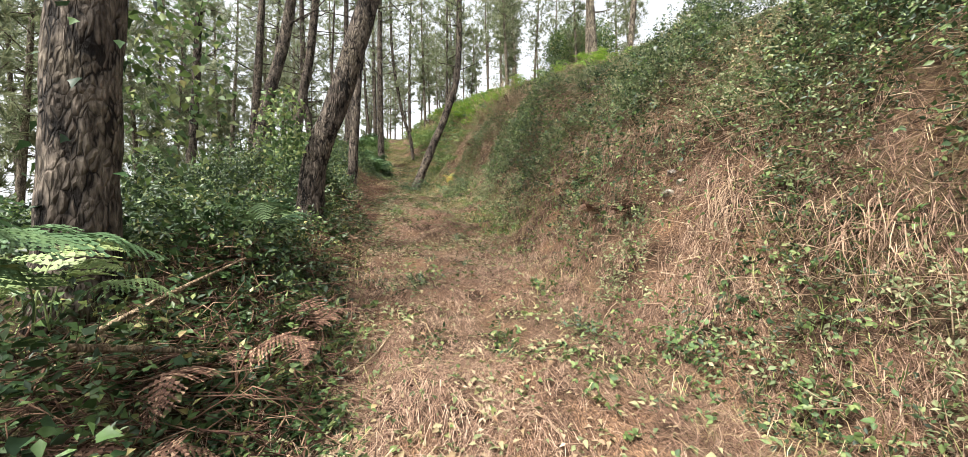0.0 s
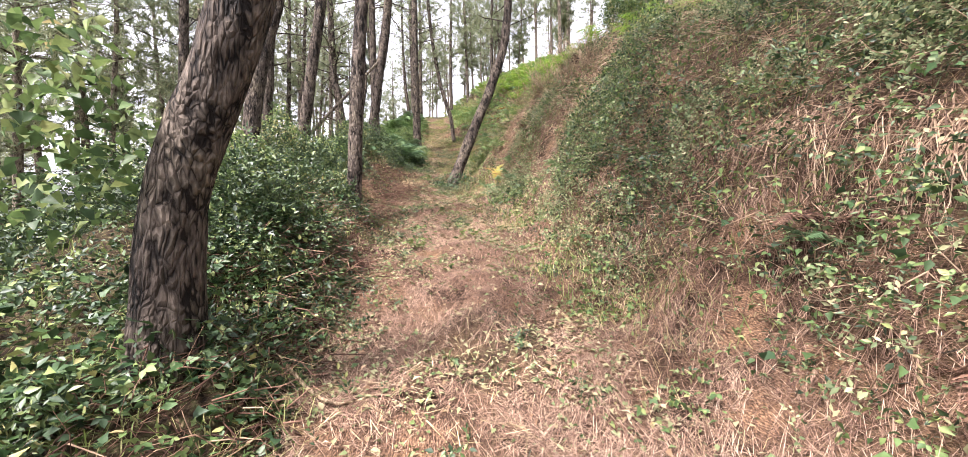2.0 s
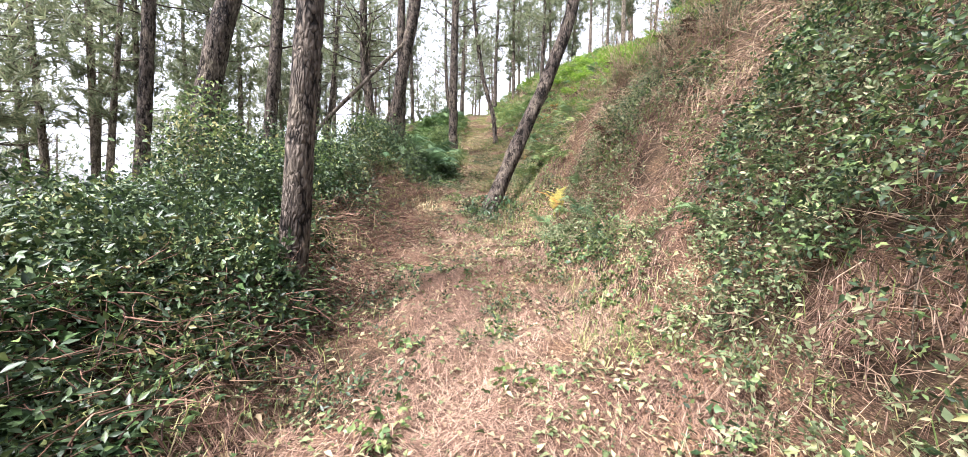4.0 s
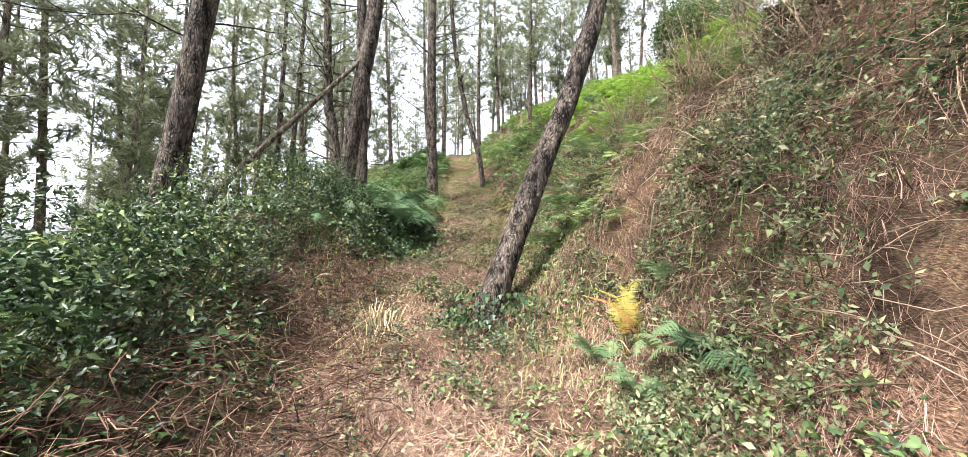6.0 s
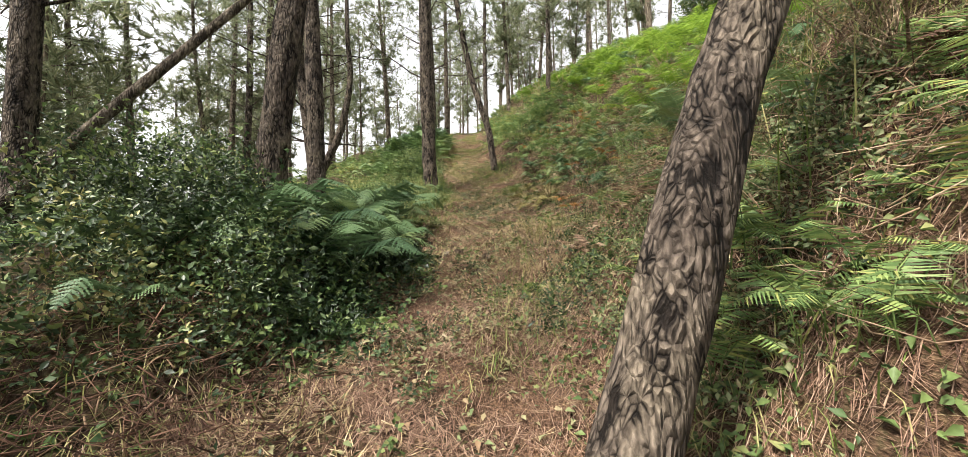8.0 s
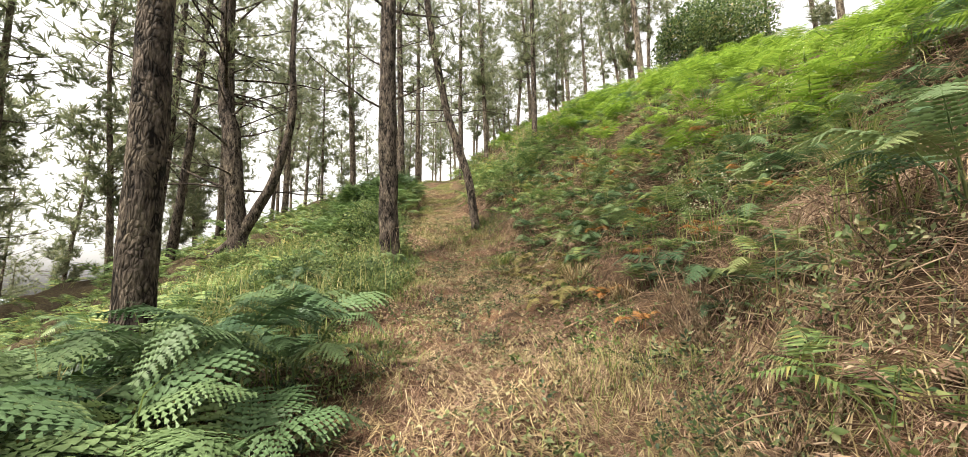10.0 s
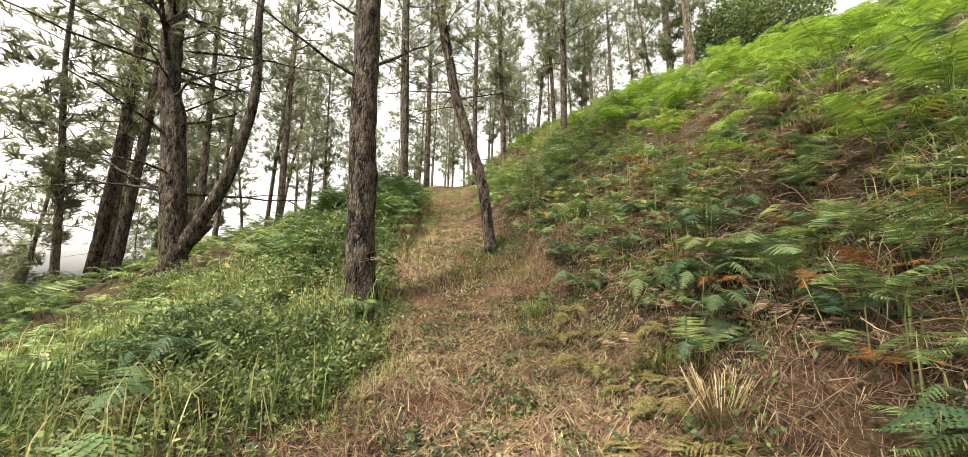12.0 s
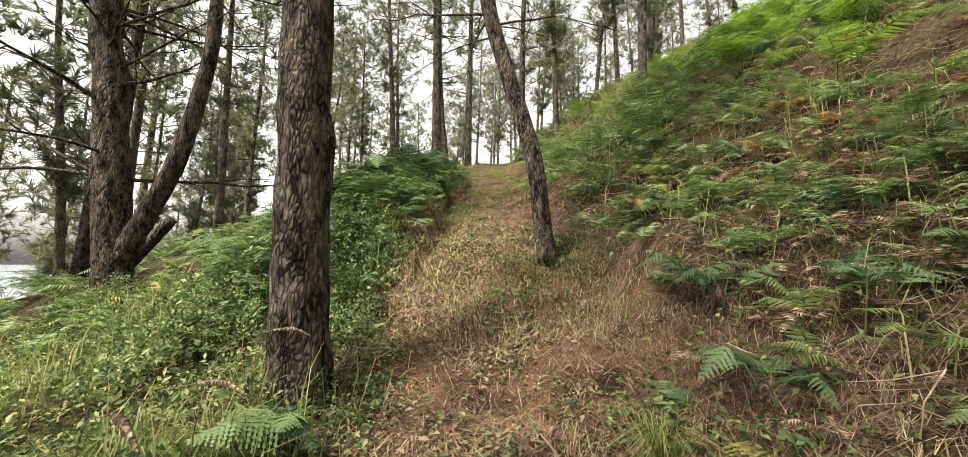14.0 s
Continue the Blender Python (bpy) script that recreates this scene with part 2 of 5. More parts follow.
def litter_material():
    """The forest floor: rusty pine needles, bare earth and thin green patches."""
    m, n, l, b = material("needle_litter", 0.95, 0.1)
    co = n.new("ShaderNodeNewGeometry").outputs["Position"]
    layers = []
    for turn_z in (0.3, 1.25, 2.4):
        mp = n.new("ShaderNodeMapping")
        mp.inputs["Rotation"].default_value = (0, 0, turn_z)
        mp.inputs["Scale"].default_value = (150, 45, 150)
        l.new(co, mp.inputs["Vector"])
        layers.append(noise_node(n, l, 1.0, 2, mp.outputs[0]).outputs[0])
    top = layers[0]
    for other in layers[1:]:
        mx = n.new("ShaderNodeMath")
        mx.operation = "MAXIMUM"
        l.new(top, mx.inputs[0])
        l.new(other, mx.inputs[1])
        top = mx.outputs[0]
    r = ramp(n, [(0.4, (0.022, 0.014, 0.009)), (0.54, (0.07, 0.041, 0.027)), (0.66, (0.17, 0.102, 0.067)), (0.78, (0.31, 0.21, 0.14))])
    l.new(top, r.inputs[0])
    patch = noise_node(n, l, 3.2, 6, co)
    r2 = ramp(n, [(0.36, (0.25, 0.24, 0.23)), (0.5, (0.85, 0.85, 0.83)), (0.64, (1.3, 1.27, 1.15))])
    l.new(patch.outputs[0], r2.inputs[0])
    mul = n.new("ShaderNodeMix")
    mul.data_type, mul.blend_type = "RGBA", "MULTIPLY"
    mul.inputs[0].default_value = 1
    l.new(r.outputs[0], mul.inputs[6])
    l.new(r2.outputs[0], mul.inputs[7])
    cover = n.new("ShaderNodeAttribute")
    cover.attribute_name = "needles"
    soil = ramp(n, [(0.34, (0.014, 0.01, 0.007)), (0.5, (0.05, 0.034, 0.02)), (0.6, (0.05, 0.05, 0.022)), (0.72, (0.2, 0.14, 0.085))])
    l.new(noise_node(n, l, 38, 8, co).outputs[0], soil.inputs[0])
    two = n.new("ShaderNodeMix")
    two.data_type = "RGBA"
    l.new(cover.outputs["Fac"], two.inputs[0])
    l.new(soil.outputs[0], two.inputs[6])
    l.new(mul.outputs[2], two.inputs[7])
    l.new(two.outputs[2], b.inputs["Base Color"])
    bump = n.new("ShaderNodeBump")
    bump.inputs["Strength"].default_value = 0.9
    bump.inputs["Distance"].default_value = 0.02
    l.new(top, bump.inputs["Height"])
    l.new(bump.outputs[0], b.inputs["Normal"])
    return m


M_LITTER = litter_material()
M_BARK = bark_material("pine_bark", (0.009, 0.007, 0.006), (0.118, 0.1, 0.086))
# bark paled for the far pines: distance haze is put into its colour
M_BARK_FAR = bark_material("pine_bark_hazed", (0.05, 0.042, 0.034), (0.2, 0.175, 0.145), 1.4)
M_TWIG = bark_material("dead_twig", (0.08, 0.06, 0.045), (0.22, 0.18, 0.14), 2.0)
M_PALE = bark_material("bleached_stick", (0.2, 0.15, 0.1), (0.45, 0.36, 0.26), 2.0)
# live needles, greens lightened so haze over the far crowns is in the colour
M_NEEDLES = leaf_material("pine_needles_hazed", [(0.1, (0.09, 0.11, 0.06)), (0.5, (0.165, 0.19, 0.105)), (0.9, (0.25, 0.26, 0.15))], 0.45, 0.5)
M_BRAMBLE = leaf_material("bramble_leaf", [(0.05, (0.03, 0.055, 0.022)), (0.4, (0.075, 0.122, 0.042)), (0.7, (0.135, 0.19, 0.062)), (0.9, (0.23, 0.26, 0.1)), (1.0, (0.34, 0.26, 0.13))], 0.3, 0.5)
# lighter bramble leaf: sun on the slope and thicket tops is in its colour
M_SUNNY = leaf_material("bramble_leaf_sunlit", [(0.05, (0.03, 0.055, 0.022)), (0.45, (0.095, 0.145, 0.05)), (0.8, (0.2, 0.245, 0.085)), (1.0, (0.34, 0.3, 0.13))], 0.3, 0.5)
# darker copy of the bramble leaf: the thicket's inner shade is in its colour
M_THICKET = leaf_material("thicket_leaf_shaded", [(0.05, (0.011, 0.021, 0.01)), (0.4, (0.026, 0.047, 0.019)), (0.7, (0.057, 0.09, 0.031)), (0.88, (0.115, 0.15, 0.05)), (1.0, (0.24, 0.22, 0.08))], 0.15, 0.46, gloss=0.34)
M_IVY = leaf_material("ivy_leaf", [(0.05, (0.011, 0.024, 0.011)), (0.5, (0.03, 0.062, 0.023)), (0.95, (0.08, 0.13, 0.042))], 0.12, 0.4)
M_FERN = leaf_material("bracken_green", [(0.1, (0.055, 0.1, 0.036)), (0.45, (0.13, 0.205, 0.07)), (0.8, (0.23, 0.305, 0.1)), (1.0, (0.38, 0.31, 0.1))], 0.34, 0.5)
M_FRESH = leaf_material("bracken_fresh", [(0.1, (0.085, 0.15, 0.022)), (0.5, (0.155, 0.255, 0.032)), (0.95, (0.24, 0.34, 0.055))], 0.45, 0.5)
M_RUST = leaf_material("bracken_dead", [(0.1, (0.14, 0.06, 0.02)), (0.5, (0.3, 0.13, 0.04)), (0.9, (0.45, 0.24, 0.08))], 0.3, 0.7)
M_YELLOW = leaf_material("bracken_yellow", [(0.1, (0.26, 0.3, 0.07)), (0.5, (0.36, 0.3, 0.065)), (0.9, (0.42, 0.21, 0.055))], 0.4, 0.5, "object")
M_GRASS = leaf_material("grass_blade", [(0.1, (0.08, 0.13, 0.03)), (0.5, (0.17, 0.22, 0.06)), (0.9, (0.38, 0.34, 0.16))], 0.35, 0.55)
M_STRAW = leaf_material("dry_needle", [(0.05, (0.035, 0.018, 0.012)), (0.36, (0.12, 0.066, 0.045)), (0.7, (0.25, 0.156, 0.109)), (0.98, (0.52, 0.385, 0.28))], 0.1, 0.7)
M_CUT = leaf_material("cut_grass", [(0.05, (0.09, 0.065, 0.035)), (0.4, (0.24, 0.175, 0.09)), (0.7, (0.4, 0.31, 0.17)), (0.95, (0.58, 0.48, 0.3))], 0.15, 0.6)
# dark brown stems, deepened further: the berm's shade is in the colour
M_BRUSH = leaf_material("dead_stem_shaded", [(0.1, (0.02, 0.01, 0.007)), (0.5, (0.075, 0.036, 0.023)), (0.85, (0.16, 0.09, 0.06)), (1.0, (0.3, 0.2, 0.13))], 0.05, 0.8)
# lighter copy of the stems: sunlight on the bank is in the colour
M_DRY = leaf_material("sunlit_stem", [(0.1, (0.06, 0.035, 0.024)), (0.45, (0.2, 0.125, 0.083)), (0.8, (0.36, 0.25, 0.17)), (1.0, (0.55, 0.43, 0.3))], 0.1, 0.8)
M_LEAFBITS = leaf_material("cut_leaf", [(0.05, (0.07, 0.1, 0.04)), (0.35, (0.15, 0.18, 0.08)), (0.6, (0.27, 0.25, 0.14)), (0.85, (0.2, 0.12, 0.07)), (1.0, (0.4, 0.33, 0.22))], 0.15, 0.6)
M_OLIVE = leaf_material("bracken_trodden", [(0.1, (0.1, 0.085, 0.03)), (0.5, (0.2, 0.17, 0.06)), (0.9, (0.3, 0.26, 0.1))], 0.2, 0.6)
M_HEATH = leaf_material("brown_gorse", [(0.1, (0.05, 0.035, 0.02)), (0.5, (0.13, 0.085, 0.05)), (0.8, (0.18, 0.14, 0.07)), (1.0, (0.16, 0.17, 0.07))], 0.15, 0.7)
M_HERB = leaf_material("dusty_herb", [(0.05, (0.05, 0.065, 0.03)), (0.4, (0.12, 0.15, 0.07)), (0.7, (0.2, 0.22, 0.11)), (0.9, (0.3, 0.28, 0.16)), (1.0, (0.3, 0.2, 0.11))], 0.25, 0.6)
# darker copy of the green bracken, with the mound's shade in its colour
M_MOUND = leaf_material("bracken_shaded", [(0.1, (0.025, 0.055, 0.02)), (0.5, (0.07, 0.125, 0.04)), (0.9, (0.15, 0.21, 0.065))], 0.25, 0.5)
M_STONE = bark_material("pale_stone", (0.14, 0.125, 0.11), (0.27, 0.25, 0.225), 0.4)
M_FLOWER = leaf_material("small_white_flower", [(0.2, (0.4, 0.42, 0.26)), (0.8, (0.62, 0.62, 0.46))], 0.3, 0.6)


def water_sheet_material():
    m, n, l, b = material("reflective_water", 0.12, 0.5)
    b.inputs["Base Color"].default_value = (0.25, 0.3, 0.33, 1)
    wave = noise_node(n, l, 0.4, 4)
    bump = n.new("ShaderNodeBump")
    bump.inputs["Strength"].default_value = 0.3
    l.new(wave.outputs[0], bump.inputs["Height"])
    l.new(bump.outputs[0], b.inputs["Normal"])
    return m


# ---------------------------------------------------------------- ground
def axis(fine0, fine1, stepping, limits):
    """Even steps in the middle, growing steps out to both limits."""
    mid = list(np.arange(fine0, fine1, stepping))
    low, high, s = [mid[0]], [mid[-1]], stepping
    while low[-1] > limits[0] or high[-1] < limits[1]:
        s *= 1.16
        if low[-1] > limits[0]:
            low.append(low[-1] - s)
        if high[-1] < limits[1]:
            high.append(high[-1] + s)
    return np.array(low[:0:-1] + mid + high[1:])


def build_ground():
    xs, ys = axis(-3.5, 6.5, 0.07, (-1500, 1500)), axis(-1.0, 28.0, 0.08, (-1200, 1500))
    gx, gy = np.meshgrid(xs, ys, indexing="xy")
    v = np.stack([gx, gy, ground(gx, gy)], -1).reshape(-1, 3)
    i, j = np.meshgrid(np.arange(len(ys) - 1), np.arange(len(xs) - 1), indexing="ij")
    a = i * len(xs) + j
    f = np.stack([a, a + 1, a + 1 + len(xs), a + len(xs)], -1).reshape(-1, 4)
    ob = part("ground", raw_mesh("ground", v, f, M_LITTER, True))
    d, e = gx - path_x(gy) - path_half(gy), path_x(gy) - path_half(gy) - gx
    bare = step(0.25, -0.15, e) * step(np.interp(gy, [0, 6, 8, 12, 15, 17], [2.6, 2.6, 3.6, 3.6, 2.2, 0.9]), 0.2, d) * step(40, 24, gy)
    bare = np.clip(bare * (0.3 + 1.1 * vnoise(gx, gy, 0.55, 6)), 0, 1)
    layer = ob.data.attributes.new("needles", "FLOAT", "POINT")
    layer.data.foreach_set("value", bare.ravel().astype(np.float32))
    tagged(ob, "hillside of earth covered in rusty pine needles", "ground", "", "structure")
    # added water sheet: its reflected sky fills the bright distance below the slope
    v = np.array([[-4000, -3000, -58], [4000, -3000, -58], [4000, 4500, -58], [-4000, 4500, -58]], float)
    tagged(part("water", raw_mesh("water", v, np.array([[0, 1, 2, 3]]), water_sheet_material())),
           "pale grey water sheet added far below the wooded slope to fill the bright distance", "sea", "", "structure")


build_ground()


# ---------------------------------------------------------------- pines
def needle_tuft(count, length, width, r):
    """A brush of long needles round the end of a twig, pointing along +y."""
    v, f = [], []
    for k in range(count):
        a, spread = r.uniform(0, 2 * np.pi), r.uniform(0.15, 1.05)
        way = np.array([np.cos(a) * np.sin(spread), np.cos(spread), np.sin(a) * np.sin(spread)])
        side = np.cross(way, [0.3, 0.2, 1.0])
        side = side / np.linalg.norm(side) * width / 2
        root = np.array([0, -r.uniform(0, 0.8) * length, 0])
        tip = root + way * length * r.uniform(0.7, 1.1)
        v += [root - side, root + side, tip]
        f.append([3 * k, 3 * k + 1, 3 * k + 2])
    return np.array(v), np.array(f)


def aim(ways, r):
    """Matrices whose y axis points along each way."""
    y = ways / (np.linalg.norm(ways, axis=1)[:, None] + 1e-9)
    x = np.cross(y, r.normal(size=y.shape))
    x /= np.linalg.norm(x, axis=1)[:, None] + 1e-9
    return np.stack([x, y, np.cross(x, y)], -1)


def pine_parts(line_points, r0, top_r, seed, crown0=0.45, boughs=34, reach=2.4, dead=10, dead_from=0.18, dead_reach=1.6, near=False, tufts=9, needle=(12, 0.2, 0.02), low=1.2):
    """Arrays of a pine: trunk, its dead branches one by one, its live boughs and its needles, about the base."""
    r = np.random.default_rng(seed)
    base = np.array(line_points[0], float)
    line = smooth_line(np.array(line_points, float) - base, 200)
    run = np.r_[0, np.cumsum(np.linalg.norm(np.diff(line, axis=0), axis=1))]
    even = np.linspace(0, run[-1], 90 if near else 22)
    line = np.stack([np.interp(even, run, line[:, k]) for k in range(3)], -1)
    s = np.linspace(0, 1, len(line))
    height = line[-1, 2]
    rad = r0 * (1 - s) + top_r * s + r0 * 0.18 * np.exp(-line[:, 2] / 0.25)
    trunk = tube(line, rad, 30 if near else 10, 0.07 if near else 0.04, seed)
    dead_list = []
    for k in range(dead):
        q = r.uniform(max(dead_from, low / height), max(crown0 + 0.1, dead_from + 0.05))
        at = line[int(q * (len(line) - 1))]
        a, n = r.uniform(0, 2 * np.pi), 8
        reach_k = dead_reach * r.uniform(0.35, 1.15)
        t = np.linspace(0, 1, n)[:, None]
        out = np.array([np.cos(a), np.sin(a), 0])
        curve = at + out * reach_k * t + np.array([0, 0, 1]) * reach_k * (r.uniform(-0.1, 0.5) * t + r.uniform(-0.35, 0.3) * t * t) + r.normal(size=(n, 3)) * 0.02 * t
        rb = r0 * r.uniform(0.08, 0.17)
        pieces = [tube(curve, rb * (1 - 0.85 * t[:, 0]), 5)]
        for j in range(r.integers(2, 6)):
            w = r.uniform(0.35, 0.95)
            p0 = curve[int(w * (n - 1))]
            way = out * r.uniform(0.2, 0.7) + r.normal(size=3) * 0.45
            tip = p0 + way * reach_k * 0.32 * (1.2 - w)
            pieces.append(tube(np.array([p0, (p0 + tip) / 2 + r.normal(size=3) * 0.02, tip]), [rb * 0.4, rb * 0.28, rb * 0.1], 4))
        dead_list.append(join(pieces))
    limbs, spots, ways = [], [], []
    for k in range(boughs):
        q = crown0 + (1 - crown0) * (k + r.uniform(0, 1)) / boughs
        at = line[min(int(q * (len(line) - 1)), len(line) - 1)]
        a, n = k * 2.4 + r.uniform(-0.5, 0.5), 6
        span = reach * (0.25 + 0.75 * np.sin(np.pi * min(1, 0.22 + 0.78 * (1 - (q - crown0) / (1.001 - crown0))) ) ** 0.7) * r.uniform(0.6, 1.1)
        t = np.linspace(0, 1, n)[:, None]
        out = np.array([np.cos(a), np.sin(a), 0])
        curve = at + out * span * t + np.array([0, 0, 1]) * span * (r.uniform(0.05, 0.4) * t + r.uniform(0.0, 0.35) * t * t) + r.normal(size=(n, 3)) * 0.03 * t
        limbs.append(tube(curve, r0 * 0.16 * (1 - 0.8 * t[:, 0]), 4))
        for j in range(tufts):
            w = r.uniform(0.35, 1.0)
            p = curve[int(w * (n - 1))] + r.normal(size=3) * span * 0.13
            spots.append(p)
            ways.append(out * 0.6 + r.normal(size=3) * 0.6 + np.array([0, 0, 0.55]))
    spots, ways = np.array(spots), np.array(ways)
    crowns = []
    for g in range(3):
        pick = np.arange(g, len(spots), 3)
        crowns.append(stamp(needle_tuft(*needle, r), aim(ways[pick], r), spots[pick], r.uniform(0.8, 1.5, len(pick))))
    return trunk, dead_list, join(limbs), join(crowns)


def pine_tree(line_points, r0, top_r, seed, label, group="pines beside the path", near=True, bark=None, **more):
    bark = bark or M_BARK
    trunk, dead, limbs, crown = pine_parts(line_points, r0, top_r, seed, near=near, **more)
    tree = empty("pine_tree", pose(*line_points[0]), label, "tree", group)
    part("trunk", raw_mesh("trunk", *trunk, bark, True), tree)
    for d in dead:
        part("branch", raw_mesh("branch", *d, bark, True), tree)
    part("crown", raw_mesh("crown", *join([limbs, crown]), bark, False, M_NEEDLES, len(limbs[1])), tree, "airy crown of long grey-green needles")
    return tree


def rise(x, y, z, *offsets):
    """The line of a trunk: its base and points at (height, sideways, ahead) from it."""
    return [(x, y, z)] + [(x + dx, y + dy, z + h) for h, dx, dy in offsets]


def gz(x, y, sink=0.08):
    return float(ground(x, y)) - sink


NEAR_PINES = [
    # x, y, radius, offsets, label
    (-0.9, 2.2, 0.142, [(2, 0.03, 0), (5, 0.2, 0.1), (12, 0.4, 0.2)], "thick dark pine trunk with ivy climbing it"),
    (-0.32, 4.3, 0.125, [(0.4, 0.02, 0), (0.75, 0.06, 0), (1.1, 0.16, 0), (1.4, 0.27, 0), (2.5, 0.58, 0), (4, 0.95, 0.1), (11, 1.5, 0.3)], "leaning pine with ivy round its foot beside the path"),
    (-0.20, 7.55, 0.085, [(2, 0.1, 0), (5, 0.3, 0), (11, 0.5, 0.1)], "slim grey pine rising out of the brambles"),
    (-2.55, 10.0, 0.15, [(2, 0.25, 0), (4, 0.65, 0.1), (8, 1.1, 0.2), (13, 1.3, 0.3)], "thick pine leaning up the slope"),
    (-2.15, 11.65, 0.13, [(2, 0.28, 0), (4, 0.55, 0), (8, 0.8, 0), (14, 1.0, 0.1)], "tall dark pine with a slight lean"),
    (-4.1, 14.6, 0.15, [(3, 0.2, 0), (8, 0.4, 0), (14, 0.5, 0)], "tall straight pine on the lower slope"),
    (-0.98, 13.85, 0.145, [(2, 0.24, 0.05), (4, 0.5, 0.15), (8, 0.8, 0.3), (13, 0.6, 0.4)], "rough-barked pine with mossy foot"),
    (-0.98, 15.25, 0.115, [(2, -0.03, 0), (5, -0.1, 0), (13, -0.1, 0)], "straight thick pine above the ferns"),
    (0.17, 18.95, 0.162, [(0.9, -0.06, 0), (1.6, -0.06, 0), (2.4, -0.1, 0), (8, -0.12, 0.1), (14, -0.1, 0.1)], "straight pine with deeply plated bark beside the path"),
    (1.72, 20.75, 0.09, [(0.5, -0.06, 0), (1.2, -0.17, 0), (2.0, -0.42, 0), (3.0, -0.68, 0), (6, -1.1, 0.1), (11, -1.2, 0.2)], "pine leaning over the path"),
    (3.95, 24.2, 0.09, [(3, 0.05, 0), (9, 0.1, 0)], "thin pine hung with dead ivy on the bank"),
    (-0.4, 26.6, 0.13, [(3, -0.05, 0), (7, -0.15, 0), (13, -0.2, 0)], "pine with dead side branches above a fern mound"),
    (-4.56, 11.65, 0.11, [(4, 0.15, 0), (10, 0.2, 0)], "slim pine on the lower slope"),
    (-6.86, 24.1, 0.13, [(4, 0.25, 0), (12, 0.4, 0)], "dark pine on the lower slope"),
    (-6.1, 23.7, 0.11, [(4, 0.3, 0), (12, 0.7, 0)], "dark pine standing close to another"),
    (2.1, 31.5, 0.13, [(4, -0.05, 0), (12, 0.1, 0)], "pine at the head of the path"),
    (-1.0, 33.0, 0.13, [(4, -0.4, 0), (12, -0.6, 0)], "pine at the head of the path"),
]
for k, (x, y, r0, offs, label) in enumerate(NEAR_PINES):
    pine_tree(rise(x, y, gz(x, y), *offs), r0, 0.05, 40 + k, label, crown0=0.5 if y < 20 else 0.3, dead=3 if y < 6 else 14, dead_reach=0.9 if y < 6 else 1.7, dead_from=0.1, boughs=30, reach=2.2, low=3.4 if y < 16 else 2.2, tufts=14)

# the pine that leans across the path
pine_tree([(1.12, 10.92, gz(1.12, 10.92, 0.1)), (1.36, 11.08, 3.45), (1.76, 11.3, 4.44), (2.1, 11.4, 5.28), (2.46, 11.5, 6.6), (2.55, 11.6, 9), (2.5, 11.6, 13)],
          0.12, 0.05, 91, "pine leaning steeply over the path with flaky purplish bark", crown0=0.5, dead=7, dead_from=0.3, dead_reach=0.9, low=3.3, boughs=26, reach=2.0)
# forked pine below the path
fork = pine_tree(rise(-3.17, 21.2, gz(-3.17, 21.2), (1.1, -0.14, 0), (2.8, -0.34, 0), (4.4, -0.54, 0), (13, -0.8, 0)), 0.19, 0.06, 92, "forked pine with dead branches on the slope", crown0=0.32, dead=30, dead_from=0.1, dead_reach=2.6, boughs=44, reach=3.0, tufts=14, low=1.6)
arm = smooth_line([(-0.06, 0, 0.55), (0.12, 0, 0.9), (0.33, 0, 1.3), (0.56, 0, 1.8), (0.82, 0, 2.8), (0.9, 0, 3.7), (0.84, 0, 4.5), (0.8, 0.1, 6), (0.9, 0.1, 9)], 40)
part("limb", raw_mesh("limb", *tube(arm, np.linspace(0.13, 0.04, 40), 20, 0.07, 5), M_BARK, True), fork, "thick side stem that curves upward")


